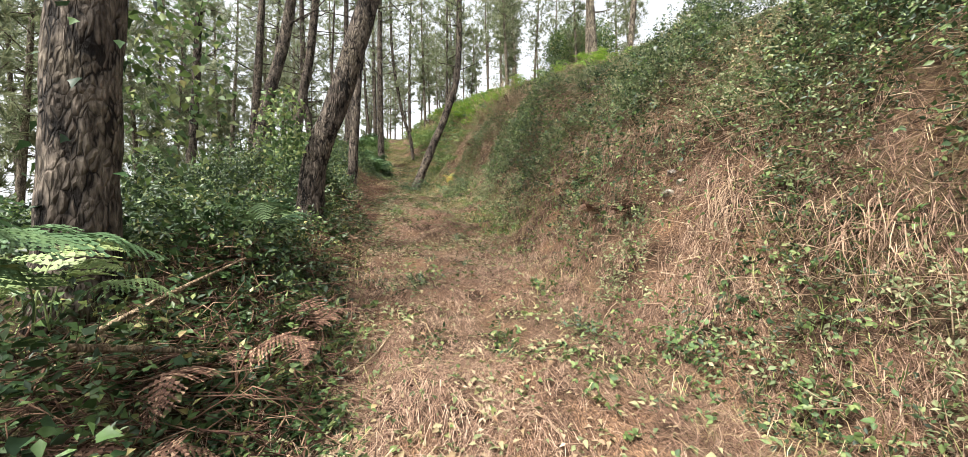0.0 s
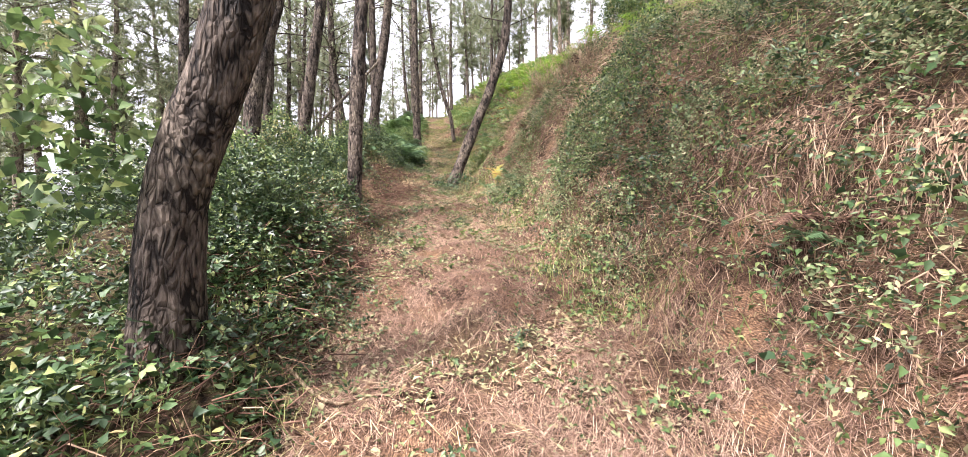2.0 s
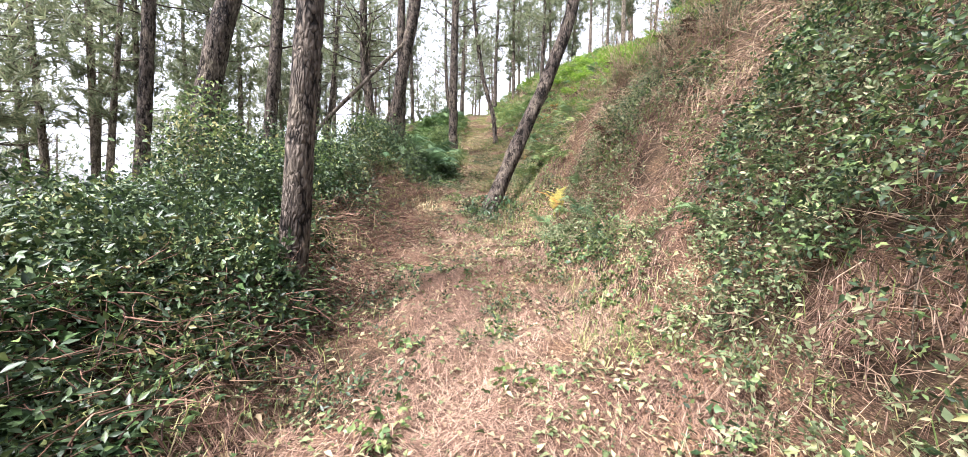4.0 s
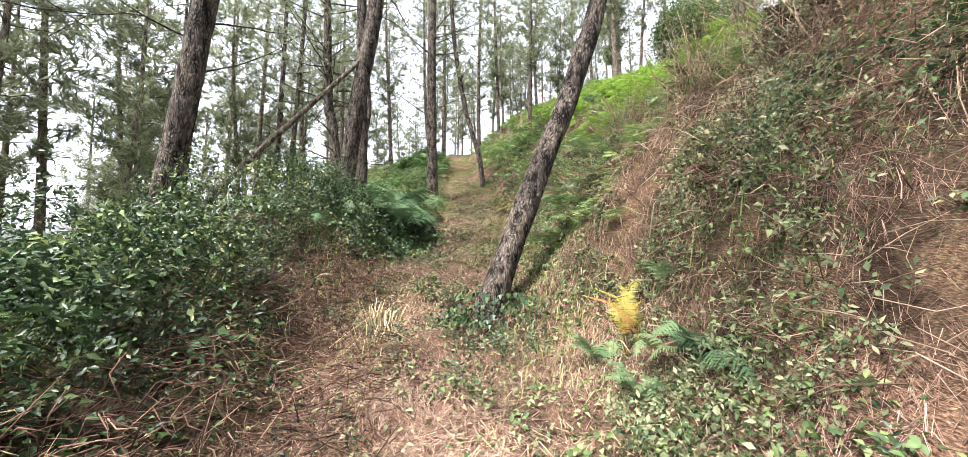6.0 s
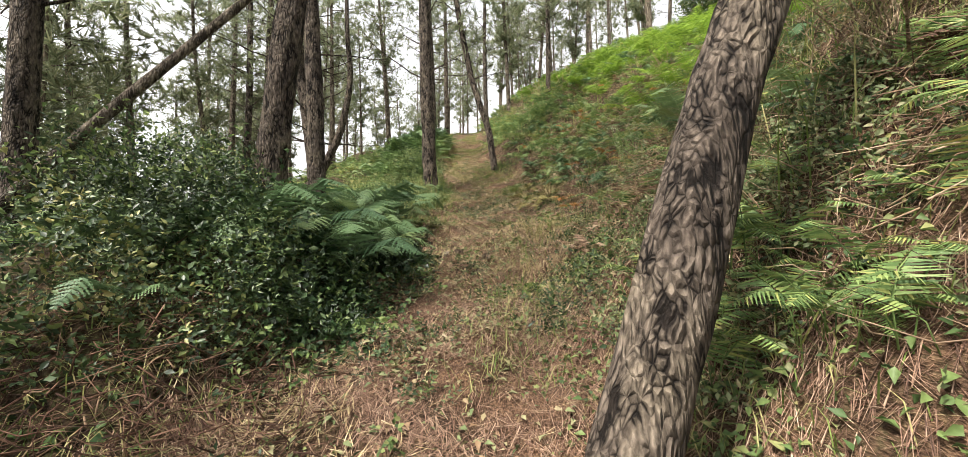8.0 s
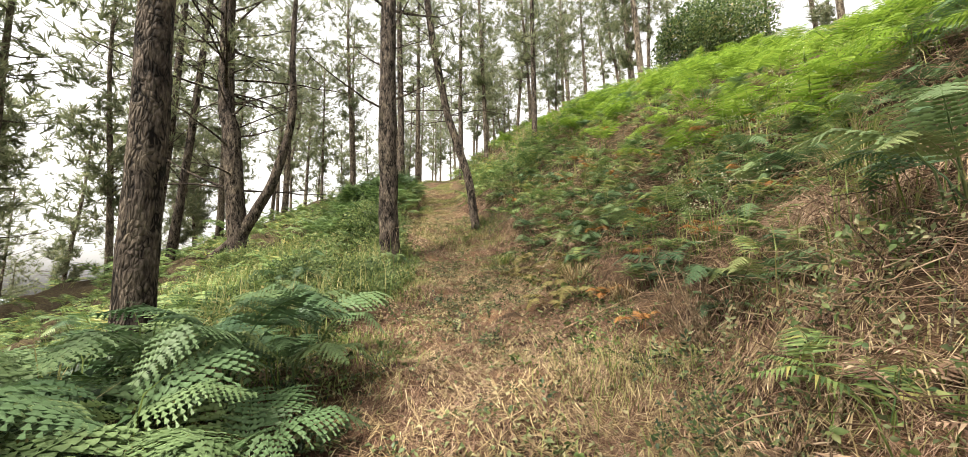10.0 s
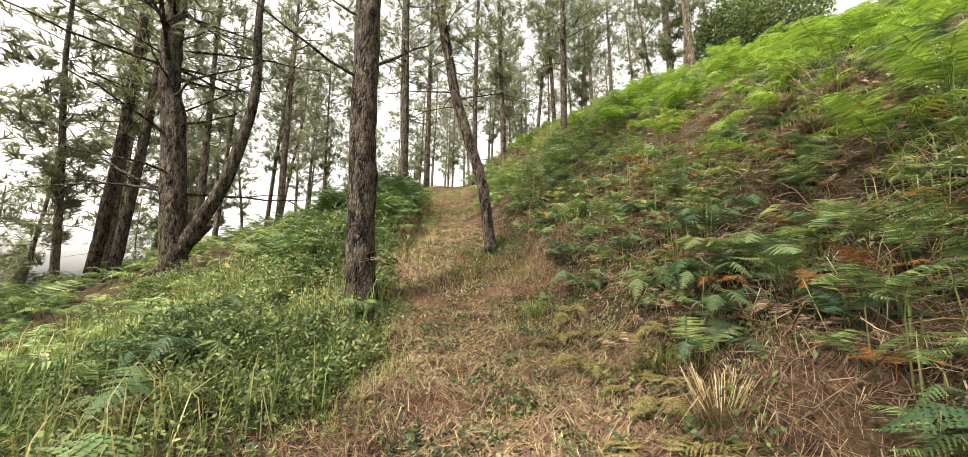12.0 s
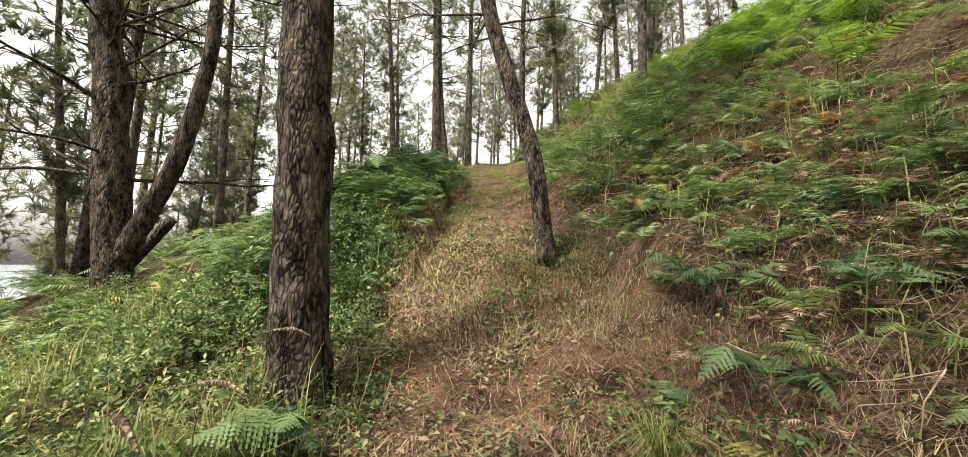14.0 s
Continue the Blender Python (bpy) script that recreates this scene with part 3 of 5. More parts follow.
# pines of the wood behind, a few kinds repeated
def wood():
    r = np.random.default_rng(21)
    kinds = []
    for k in range(6):
        h = [13, 11, 14, 9, 12, 7][k]
        lean = r.normal(size=2) * 0.35
        kinds.append(dict(line=rise(0, 0, 0, (h * 0.3, lean[0] * 0.4, lean[1] * 0.4), (h * 0.65, lean[0], lean[1]), (h, lean[0] * 1.2, lean[1])),
                          r0=[0.14, 0.1, 0.15, 0.09, 0.12, 0.07][k], crown=[0.36, 0.3, 0.42, 0.25, 0.34, 0.2][k], reach=[2.3, 1.9, 2.5, 1.7, 2.1, 1.5][k]))
    made = [None] * len(kinds)
    spots = []
    tries = 0
    while len(spots) < 94 and tries < 9000:
        tries += 1
        u = r.uniform()
        if u < 0.1:
            x, y = r.uniform(-15, -6.5), r.uniform(9, 34)
        elif u < 0.5:
            x, y = r.uniform(-30, -6.5), r.uniform(2, 50)
        elif u < 0.8:
            x, y = r.uniform(-14, 12), r.uniform(29, 62)
        else:
            x, y = r.uniform(4.5, 22), r.uniform(24, 58)
        if (abs(x - path_x(y)) < np.interp(y, [0, 30, 34], [1.8, 1.8, 0.9]) and y < 41) or (x > 1 and y < 26):
            continue
        if x < -6 and y < 14 and r.uniform() < 0.75:
            continue
        if x < 0 and y < 26 and x > -6.5 or (x > -10 and 11 < y < 31 and x < 0 and r.uniform() < 0.6):
            continue
        if any((x - a) ** 2 + (y - b) ** 2 < 2.0 for a, b in spots):
            continue
        spots.append((x, y))
    spots += [(-9.5, 16.5), (-8.2, 18.5), (-12.5, 18.0), (-10.5, 22.0), (-14.5, 21.5), (-16.5, 17.0), (-11, 19.5), (-13, 25), (-9.2, 22.5), (-17, 29), (-9, 27), (-8.9, 25.6), (-7.4, 28.5), (-11.4, 34)]
    spots += [(7.6, 12.5), (8.6, 12.0), (9.5, 16.5), (11, 20.5), (8.2, 25)]
    for n, (x, y) in enumerate(spots):
        k = n % len(kinds)
        m = pose(x, y, gz(x, y, 0.12), 0, 0, r.uniform(0, 360)) @ Matrix.Scale(r.uniform(0.85, 1.15), 4)
        if made[k] is None:
            kind = kinds[k]
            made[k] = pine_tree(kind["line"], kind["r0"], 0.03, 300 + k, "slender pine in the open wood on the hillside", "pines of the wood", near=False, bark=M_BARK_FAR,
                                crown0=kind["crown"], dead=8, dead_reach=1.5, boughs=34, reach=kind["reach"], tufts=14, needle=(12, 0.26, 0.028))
            made[k].matrix_world = m
        else:
            copy = copy_thing(made[k], m)
            copy.matrix_basis = m


wood()


# ---------------------------------------------------------------- leaves
def leaf_shape(width=0.62, fold=0.18):
    """One pointed leaf of length 1 along +y, folded along its rib."""
    v = np.array([[0, 0, 0], [-width / 2, 0.38, fold], [0, 0.42, 0], [width / 2, 0.38, fold], [0, 1, -0.12]], float)
    return v, np.array([[0, 2, 1], [0, 3, 2], [1, 2, 4], [2, 3, 4]])


def trifoliate():
    """A bramble leaf: three toothed leaflets on one stalk."""
    one = np.array([[0, 0, 0], [-0.3, 0.26, 0.09], [-0.29, 0.6, 0.07], [0, 1, -0.1], [0.29, 0.6, 0.07], [0.3, 0.26, 0.09]], float), np.array([[0, 2, 1], [0, 3, 2], [0, 4, 3], [0, 5, 4]])
    m = turns(np.array([0, 1.25, -1.25]), np.array([-0.1, -0.25, -0.2]), np.array([0.0, 0.2, -0.2]))
    at = np.array([[0, 0.25, 0.02], [-0.03, 0.22, 0], [0.03, 0.22, 0]])
    return stamp(one, m, at, np.array([0.75, 0.6, 0.6]))


def sprig(seed, leaves=6, wide=0.45):
    """A thin shoot of length 1 with small pointed leaves set along it by turns."""
    r = np.random.default_rng(seed)
    one = np.array([[0, 0, 0], [-wide / 2, 0.45, 0.07], [0, 1, -0.1], [wide / 2, 0.45, 0.07]], float), np.array([[0, 2, 1], [0, 3, 2]])
    t = np.linspace(0.15, 1.0, leaves)
    bend = r.uniform(-0.25, 0.25)
    at = np.stack([bend * t ** 2, t * 0.95, 0.12 * np.sin(3 * t)], -1)
    yaw = np.where(np.arange(leaves) % 2 == 0, 1.0, -1.0) * r.uniform(0.6, 1.3, leaves)
    yaw[-1] = r.uniform(-0.3, 0.3)
    m = turns(yaw, r.uniform(-0.6, 0.4, leaves), r.uniform(-0.6, 0.6, leaves))
    stem = np.array([[-0.008, 0, 0], [0.008, 0, 0], [bend, 0.95, 0.02]]), np.array([[0, 1, 2]])
    return join([stem, stamp(one, m, at, r.uniform(0.24, 0.4, leaves))])


def ivy_shape():
    v = np.array([[0, -0.1, 0.02], [-0.46, 0.15, 0.08], [-0.24, 0.42, 0.04], [0, 0.95, -0.06], [0.24, 0.42, 0.04], [0.46, 0.15, 0.08]], float)
    return v, np.array([[0, 2, 1], [0, 3, 2], [0, 4, 3], [0, 5, 4]])


def scatter(count, box, chance, r):
    """Places over the plan, each kept with the chance that the function gives."""
    x, y = r.uniform(box[0], box[1], count), r.uniform(box[2], box[3], count)
    keep = r.uniform(size=count) < chance(x, y)
    return x[keep], y[keep]


def beside(x, y):
    """Metres outside the path's right edge and outside its left edge."""
    c, h = path_x(y), path_half(y)
    ragged = (vnoise(x, y, 0.7, 81) - 0.5) * 0.5 + (vnoise(x, y, 0.25, 82) - 0.5) * 0.15
    return x - c - h + ragged, c - h - x + ragged


def set_back(y):
    """How far the thicket below the path keeps from the path's edge."""
    return np.interp(y, [0, 2, 3.5, 4.6, 6, 8.2, 9.4, 11.6, 12.3, 13.8, 14.6], [0.0, 0.0, 0.0, 0.12, 0.15, 0.15, 0.3, 0.3, -0.42, -0.42, -0.05])


def shrub_height(x, y):
    """How high the undergrowth stands above the ground."""
    d, e = beside(x, y)
    e = e - set_back(y)
    lumps = 0.12 + 1.05 * vnoise(x, y, 0.9, 11) * (0.45 + 0.95 * vnoise(x, y, 0.3, 12))
    left = step(-0.1, 0.75, e) * np.interp(y, [-2, 1, 4, 7, 9, 11.6, 13.6, 14.5, 19, 21, 26, 40], [0.7, 0.75, 0.55, 0.68, 1.05, 1.0, 0.7, 0.34, 0.3, 0.8, 0.9, 0.8])
    left = left * np.interp(e, [0, 1.5, 4, 8], [1, 1, 0.7, 0.6]) * (1 - 0.55 * step(1.2, 2.2, e) * step(14, 16, y))
    right = step(0.0, 1.0, d) * np.interp(y, [-2, 1, 2.5, 4, 9, 13, 16, 40], [1.0, 1.0, 0.85, 0.5, 0.42, 0.4, 0.4, 0.5])
    bulge = 0.1 + 0.2 * step(1.0, 1.5, d) + 1.5 * step(0.35, 0.85, vnoise(x, y, 1.1, 22)) * (0.35 + 1.0 * vnoise(x, y, 0.35, 12))
    return np.where(e > d, lumps * left, bulge * right)


def slope_turn(x, y):
    """Yaw and pitch that tip a leaf with the ground."""
    gx = (ground(x + 0.2, y, False) - ground(x - 0.2, y, False)) / 0.4
    return gx


def undergrowth(name, label, shape, mat, count, box, chance, size, r, low=0.0, tilt=0.55, category="undergrowth", rise_by=0.6, high=1.0, lift=0.0, lean=-0.25):
    x, y = scatter(count, box, chance, r)
    h = shrub_height(x, y)
    z = ground(x, y) + 0.015 + (low + (1 - low) * r.uniform(size=len(x)) ** rise_by) * h * high + lift * r.uniform(size=len(x))
    gx = slope_turn(x, y)
    yaw = np.where(r.uniform(size=len(x)) < 0.5, r.uniform(-np.pi, np.pi, len(x)), np.arctan2(gx, 0.5) + r.normal(size=len(x)) * 0.8)
    m = turns(yaw, r.normal(size=len(x)) * tilt + lean, r.normal(size=len(x)) * tilt)
    at, big = np.stack([x, y, z], -1), r.uniform(size[0], size[1], len(x))
    kinds = shape if isinstance(shape, list) else [shape]
    v, f = join([stamp(one, m[k::len(kinds)], at[k::len(kinds)], big[k::len(kinds)]) for k, one in enumerate(kinds)])
    return stuff(name, v, f, mat, label, category)


LEAF_RNG = np.random.default_rng(5)
SPRIGS = [sprig(1), sprig(2), sprig(3, 5, 0.6), sprig(4, 7, 0.35)]


def trunk_foot(x, y):
    """Thins the leaves in front of the leaning pine's foot."""
    return 1 - 0.9 * np.exp(-((x + 0.15) / 0.4) ** 2 - ((y - 3.95) / 0.45) ** 2)


def left_bramble(x, y):
    d, e = beside(x, y)
    zone = np.interp(y, [-2, 1.6, 2.6, 8, 11.5, 13.7, 14.4, 19, 20.5, 40], [0.3, 0.3, 1, 1, 1, 0.9, 0.15, 0.15, 0.5, 0.3])
    e = e - set_back(y)
    return trunk_foot(x, y) * step(-0.15, 0.55, e) * zone * np.interp(e, [0, 1.6, 3, 5], [1, 0.75, 0.2, 0.03]) * (0.2 + 0.8 * step(0.25, 0.6, vnoise(x, y, 0.45, 21)))


def right_bramble(x, y):
    """Brambles on the cut bank: thick along its upper half, broken into clumps lower down."""
    d, e = beside(x, y)
    patches = vnoise(x, y, 1.1, 22)
    clumps = vnoise(x, y, 0.42, 25)
    upper = step(np.interp(y, [0, 2.3, 3, 7], [0.75, 0.9, 1.35, 1.8]), np.interp(y, [0, 2.3, 3, 7], [1.1, 1.25, 1.75, 2.3]), d + 0.7 * (patches - 0.5)) * (0.06 + 0.94 * step(0.36, 0.6, clumps)) * np.interp(y, [2.2, 3.6, 7], [1, 0.62, 0.5])
    middle = step(0.25, 0.7, d) * 0.8 * step(0.5, 0.68, 0.55 * patches + 0.45 * clumps)
    foot = step(0.0, 0.3, d) * 0.4 * step(0.58, 0.7, clumps)
    low = np.maximum(middle, foot) * np.interp(y, [2, 2.8, 4.8, 5.6, 7.5, 8.5, 10.5, 12], [0.55, 0.22, 0.22, 0.7, 0.9, 1.5, 1.8, 0.8])
    dry = 1 - 0.65 * step(1.25, 1.6, d) * step(2.6, 2.2, d) * step(7.2, 8.2, y) * step(12.8, 12.0, y)
    zone = np.interp(y, [-2, 7, 9, 12, 14, 15.5, 40], [1, 1, 0.8, 0.55, 0.4, 0.2, 0.25])
    return np.clip(np.maximum(upper, low), 0, 1) * zone * dry * np.interp(d, [0, 2.6, 3.6, 6], [1, 0.9, 0.25, 0.05])


undergrowth("brambles", "dense bramble thicket below the path, its green darkened for shade", trifoliate(), M_THICKET, 50000, (-3.2, 0.6, -0.6, 26), left_bramble, (0.026, 0.058), LEAF_RNG, low=0.5)
undergrowth("brambles", "inner leaves of the thicket below the path, darkened for the shade inside", SPRIGS, M_THICKET, 85000, (-3.0, 0.6, -0.6, 14), left_bramble, (0.06, 0.14), LEAF_RNG, rise_by=0.8, high=0.95, tilt=0.8, lean=0.3)
undergrowth("ivy", "glossy dark ivy covering the berm beside the path", ivy_shape(), M_IVY, 90000, (-3.0, 0.7, -0.8, 16),
            lambda x, y: left_bramble(x, y) * step(0.4, 0.7, vnoise(x, y, 1.3, 23)), (0.03, 0.065), LEAF_RNG)
undergrowth("ivy", "carpet of dark ivy and bramble leaves under the thicket", ivy_shape(), M_IVY, 110000, (-1.6, 0.7, -0.6, 14.6),
            lambda x, y: trunk_foot(x, y) * step(-0.2, 0.05, beside(x, y)[1] - set_back(y)) * step(1.3, 0.7, beside(x, y)[1]) * np.interp(y, [8, 9.2, 12, 12.6, 14, 14.6], [1, 0.15, 0.15, 1, 1, 0.3]) * (0.3 + 0.7 * step(0.3, 0.5, vnoise(x, y, 0.4, 27))), (0.028, 0.055), LEAF_RNG, 0.05, 0.5, rise_by=1.6, high=0.6)
undergrowth("brambles", "yellow-green brambles on the open slope, sunlight put into their colour", SPRIGS, M_SUNNY, 50000, (-3.5, 0.6, 14.8, 21), lambda x, y: step(-0.05, 0.3, beside(x, y)[1]) * (0.2 + 0.8 * step(0.35, 0.6, vnoise(x, y, 0.6, 26))), (0.06, 0.14), LEAF_RNG, tilt=0.7, lean=0.3)
undergrowth("brambles", "bramble leaves hanging over the cut bank", trifoliate(), M_BRAMBLE, 45000, (1.7, 5.2, -0.6, 22), right_bramble, (0.024, 0.058), LEAF_RNG, low=0.35)
undergrowth("brambles", "inner leaves of the brambles on the cut bank, darkened for the shade inside", SPRIGS, M_THICKET, 60000, (2.0, 5.0, -0.6, 12), right_bramble, (0.06, 0.13), LEAF_RNG, rise_by=0.8, high=0.95, tilt=0.8, lean=0.1)


def dusty_herbs(x, y):
    d, e = beside(x, y)
    spread = (1 - 0.75 * step(1.5, 1.1, d) * step(2.6, 3.2, y) * step(5.4, 4.8, y)) * step(0.1, 0.6, d) * step(4.2, 3.0, d) * np.interp(y, [0, 7, 8, 11, 12.4, 13, 16], [0.8, 0.9, 0.5, 0.9, 0.9, 0.12, 0.12])
    return spread * (0.04 + 0.96 * step(0.44, 0.62, 0.5 * vnoise(x, y, 0.8, 29) + 0.5 * vnoise(x, y, 0.3, 30)))


undergrowth("herbs", "dusty pale green small-leaved herbs on the bank", SPRIGS, M_HERB, 70000, (1.6, 5.2, -0.6, 15), dusty_herbs, (0.05, 0.12), LEAF_RNG, high=0.7, tilt=0.8, lean=0.4, lift=0.1)
undergrowth("shoots", "yellow-green shoots over the dark brambles, coloured as lit tops", leaf_shape(0.6), M_SUNNY, 60000, (-2.4, 0.6, -0.6, 14), lambda x, y: left_bramble(x, y) * step(0.5, 0.9, beside(x, y)[1]) * step(0.45, 0.65, vnoise(x, y, 0.5, 28)), (0.025, 0.05), LEAF_RNG, low=0.75, high=1.12)
undergrowth("ivy", "ivy trailing over the dry bank", ivy_shape(), M_IVY, 60000, (1.7, 5.5, -1.5, 14), lambda x, y: right_bramble(x, y) * step(0.4, 0.6, vnoise(x, y, 0.9, 24)), (0.03, 0.06), LEAF_RNG)


def seedlings(x, y):
    d, e = beside(x, y)
    return step(0.42, 0.72, vnoise(x, y, 0.4, 31)) * (0.65 + 0.35 * step(-0.35, 0.2, np.maximum(d, e))) * step(2.0, 0.8, np.maximum(d, e))


undergrowth("seedlings", "small green leaves scattered over the needles", leaf_shape(0.55), M_BRAMBLE, 75000, (-0.5, 3.6, -0.5, 26), seedlings, (0.02, 0.05), LEAF_RNG, category="ground plants")


undergrowth("path_weeds", "low clumps of leaves growing through the needles of the path", trifoliate(), M_BRAMBLE, 40000, (-0.4, 3.2, -0.3, 22), lambda x, y: step(0.62, 0.74, 0.7 * vnoise(x, y, 0.28, 36) + 0.3 * vnoise(x, y, 1.1, 37)) * step(0.9, 0.2, np.maximum(*beside(x, y))), (0.03, 0.06), LEAF_RNG, category="ground plants", lift=0.07)


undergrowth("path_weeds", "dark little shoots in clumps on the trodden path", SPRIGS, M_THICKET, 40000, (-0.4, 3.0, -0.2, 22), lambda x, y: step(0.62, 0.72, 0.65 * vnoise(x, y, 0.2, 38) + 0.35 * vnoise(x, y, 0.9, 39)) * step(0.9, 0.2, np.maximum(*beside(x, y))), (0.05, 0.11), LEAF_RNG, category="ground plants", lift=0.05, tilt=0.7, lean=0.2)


# ---------------------------------------------------------------- fallen needles
def needle_litter(count, box, chance, r, length=(0.07, 0.14), width=0.0027, lift=0.03):
    x, y = scatter(count, box, chance, r)
    n = len(x)
    a = r.uniform(0, 2 * np.pi, n)
    pieces = []
    for k in range(2):
        b = a + (r.normal(size=n) * 0.18 if k else 0)
        ln = r.uniform(*length, n)
        ln = ln / np.sqrt(1 + ((ground(x + np.cos(b) * 0.1, y + np.sin(b) * 0.1) - ground(x, y)) / 0.1) ** 2)
        tx, ty = x + np.cos(b) * ln, y + np.sin(b) * ln
        root = np.stack([x, y, ground(x, y) + r.uniform(0.004, lift, n)], -1)
        tip = np.stack([tx, ty, ground(tx, ty) + r.uniform(0.002, lift, n)], -1)
        s = np.stack([-np.sin(b), np.cos(b), 0 * b], -1) * width / 2
        v = np.stack([root - s, root + s, tip], 1).reshape(-1, 3)
        f = (np.arange(n) * 3)[:, None, None] + np.array([[0, 1, 2]])[None]
        pieces.append((v, f.reshape(-1, 3)))
    return join(pieces)


def on_path(x, y):
    d, e = beside(x, y)
    return np.clip(step(np.interp(y, [8, 12, 14], [0.28, 0.4, 0.7]), -0.1, e) * step(np.interp(y, [0, 6.5, 7.5, 12, 13, 16], [1.6, 2.0, 3.2, 3.2, 2.6, 1.6]), 0.9, d) * (0.1 + 0.9 * step(0.3, 0.62, 0.5 * vnoise(x, y, 0.5, 41) + 0.5 * vnoise(x, y, 0.16, 46))), 0, 1) * np.interp(y, [-1, 7, 8.5, 11.5, 13, 16, 20, 27], [1, 1, 0.75, 0.75, 0.8, 0.6, 0.6, 0.5])


stuff("fallen_needles", *needle_litter(560000, (-0.6, 4.2, -0.4, 24), on_path, np.random.default_rng(9), (0.08, 0.17), 0.0026), M_STRAW, "carpet of dry rusty pine needles on the path", "litter")


def cuttings(x, y):
    d, e = beside(x, y)
    o = np.maximum(d - np.interp(y, [12, 13.5, 18, 19], [0, 1.0, 0.9, 0]), e)
    return step(0.5, -0.2, o) * np.interp(y, [-1, 9, 12, 14, 18, 30], [0.05, 0.06, 0.25, 0.6, 0.65, 0.45]) * (0.08 + 0.92 * step(0.4, 0.62, 0.65 * vnoise(x, y, 0.9, 43) + 0.35 * vnoise(x, y, 0.25, 44)))


stuff("cut_grass", *needle_litter(170000, (-0.6, 3.4, 0, 30), cuttings, np.random.default_rng(19), (0.06, 0.18), 0.0045, 0.05), M_CUT, "mown straw-coloured grass strewn over the path", "litter")


def leaf_bits(count, r):
    """Cut leaves and bits of frond strewn flat over the path."""
    x, y = scatter(count, (-0.4, 3.2, -0.6, 27), lambda a, b: step(0.5, -0.1, np.maximum(*beside(a, b))) * (0.25 + 0.75 * step(0.45, 0.75, vnoise(a, b, 0.35, 34))), r)
    m = turns(r.uniform(0, 2 * np.pi, len(x)), r.normal(size=len(x)) * 0.3, r.normal(size=len(x)) * 0.35)
    return stamp(leaf_shape(0.5), m, np.stack([x, y, ground(x, y) + r.uniform(0.01, 0.04, len(x))], -1), r.uniform(0.02, 0.055, len(x)))


stuff("cut_leaves", *leaf_bits(90000, np.random.default_rng(35)), M_LEAFBITS, "cut green and brown leaves strewn over the path", "litter")


# ---------------------------------------------------------------- dry brush
def dry_brush(count, box, chance, r, length=(0.12, 0.45), height=0.3, radius=0.003):
    x, y = scatter(count, box, chance, r)
    pieces = []
    for px, py in zip(x, y):
        g = float(ground(px, py))
        ln = r.uniform(*length)
        way = r.normal(size=3) * np.array([1, 1, 0.35])
        way /= np.linalg.norm(way)
        p0 = np.array([px, py, g + r.uniform(0, height)])
        p2 = p0 + way * ln
        p2[2] = max(p2[2], float(ground(p2[0], p2[1])) + 0.02)
        p1 = (p0 + p2) / 2 + r.normal(size=3) * 0.12 * ln
        q = radius * r.uniform(0.5, 1.6)
        pieces.append(tube(np.array([p0, p1, p2]), [q, q * 0.8, q * 0.3], 3))
    return join(pieces)


def bank_brush(x, y):
    d, e = beside(x, y)
    high = step(0.5, 1.0, d) * step(4.2, 3.0, d) * np.interp(y, [6, 7.5, 12, 13, 14, 15.5, 16.5, 22], [0.1, 1, 1, 0.6, 1, 0.8, 0.4, 0.3])
    near = step(0.3, 0.7, d) * step(2.8, 1.6, d) * np.interp(y, [1, 3, 6, 8], [0.6, 0.9, 0.8, 0])
    return np.clip(high + near, 0, 1)


def berm_brush(x, y):
    d, e = beside(x, y)
    berm = step(np.interp(y, [7, 8.5, 11.5, 12.5], [-0.2, -0.5, -0.5, -0.2]), np.interp(y, [7, 8.5, 11.5, 12.5], [0.1, -0.2, -0.2, 0.1]), e) * step(1.0, 0.5, e) * np.interp(y, [3, 4, 7, 8.5, 11.5, 12.5], [0.6, 0.75, 0.75, 1, 1, 0.2])
    foot = step(-0.1, 0.2, e) * step(1.2, 0.8, e) * step(3.5, 2.0, y) * 0.8
    return np.clip(berm + foot, 0, 1)


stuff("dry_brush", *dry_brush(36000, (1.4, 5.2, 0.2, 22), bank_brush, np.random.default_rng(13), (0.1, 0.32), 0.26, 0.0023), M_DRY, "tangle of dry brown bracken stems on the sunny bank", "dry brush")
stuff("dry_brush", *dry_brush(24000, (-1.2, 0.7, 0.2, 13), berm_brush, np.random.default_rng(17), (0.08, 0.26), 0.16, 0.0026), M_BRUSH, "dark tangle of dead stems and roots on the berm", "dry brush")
stuff("bare_twigs", *dry_brush(1800, (1.4, 5.6, 0.2, 17), bank_brush, np.random.default_rng(14), (0.3, 0.7), 0.35, 0.0025), M_TWIG, "grey leafless twigs sticking out of the bank", "twigs")


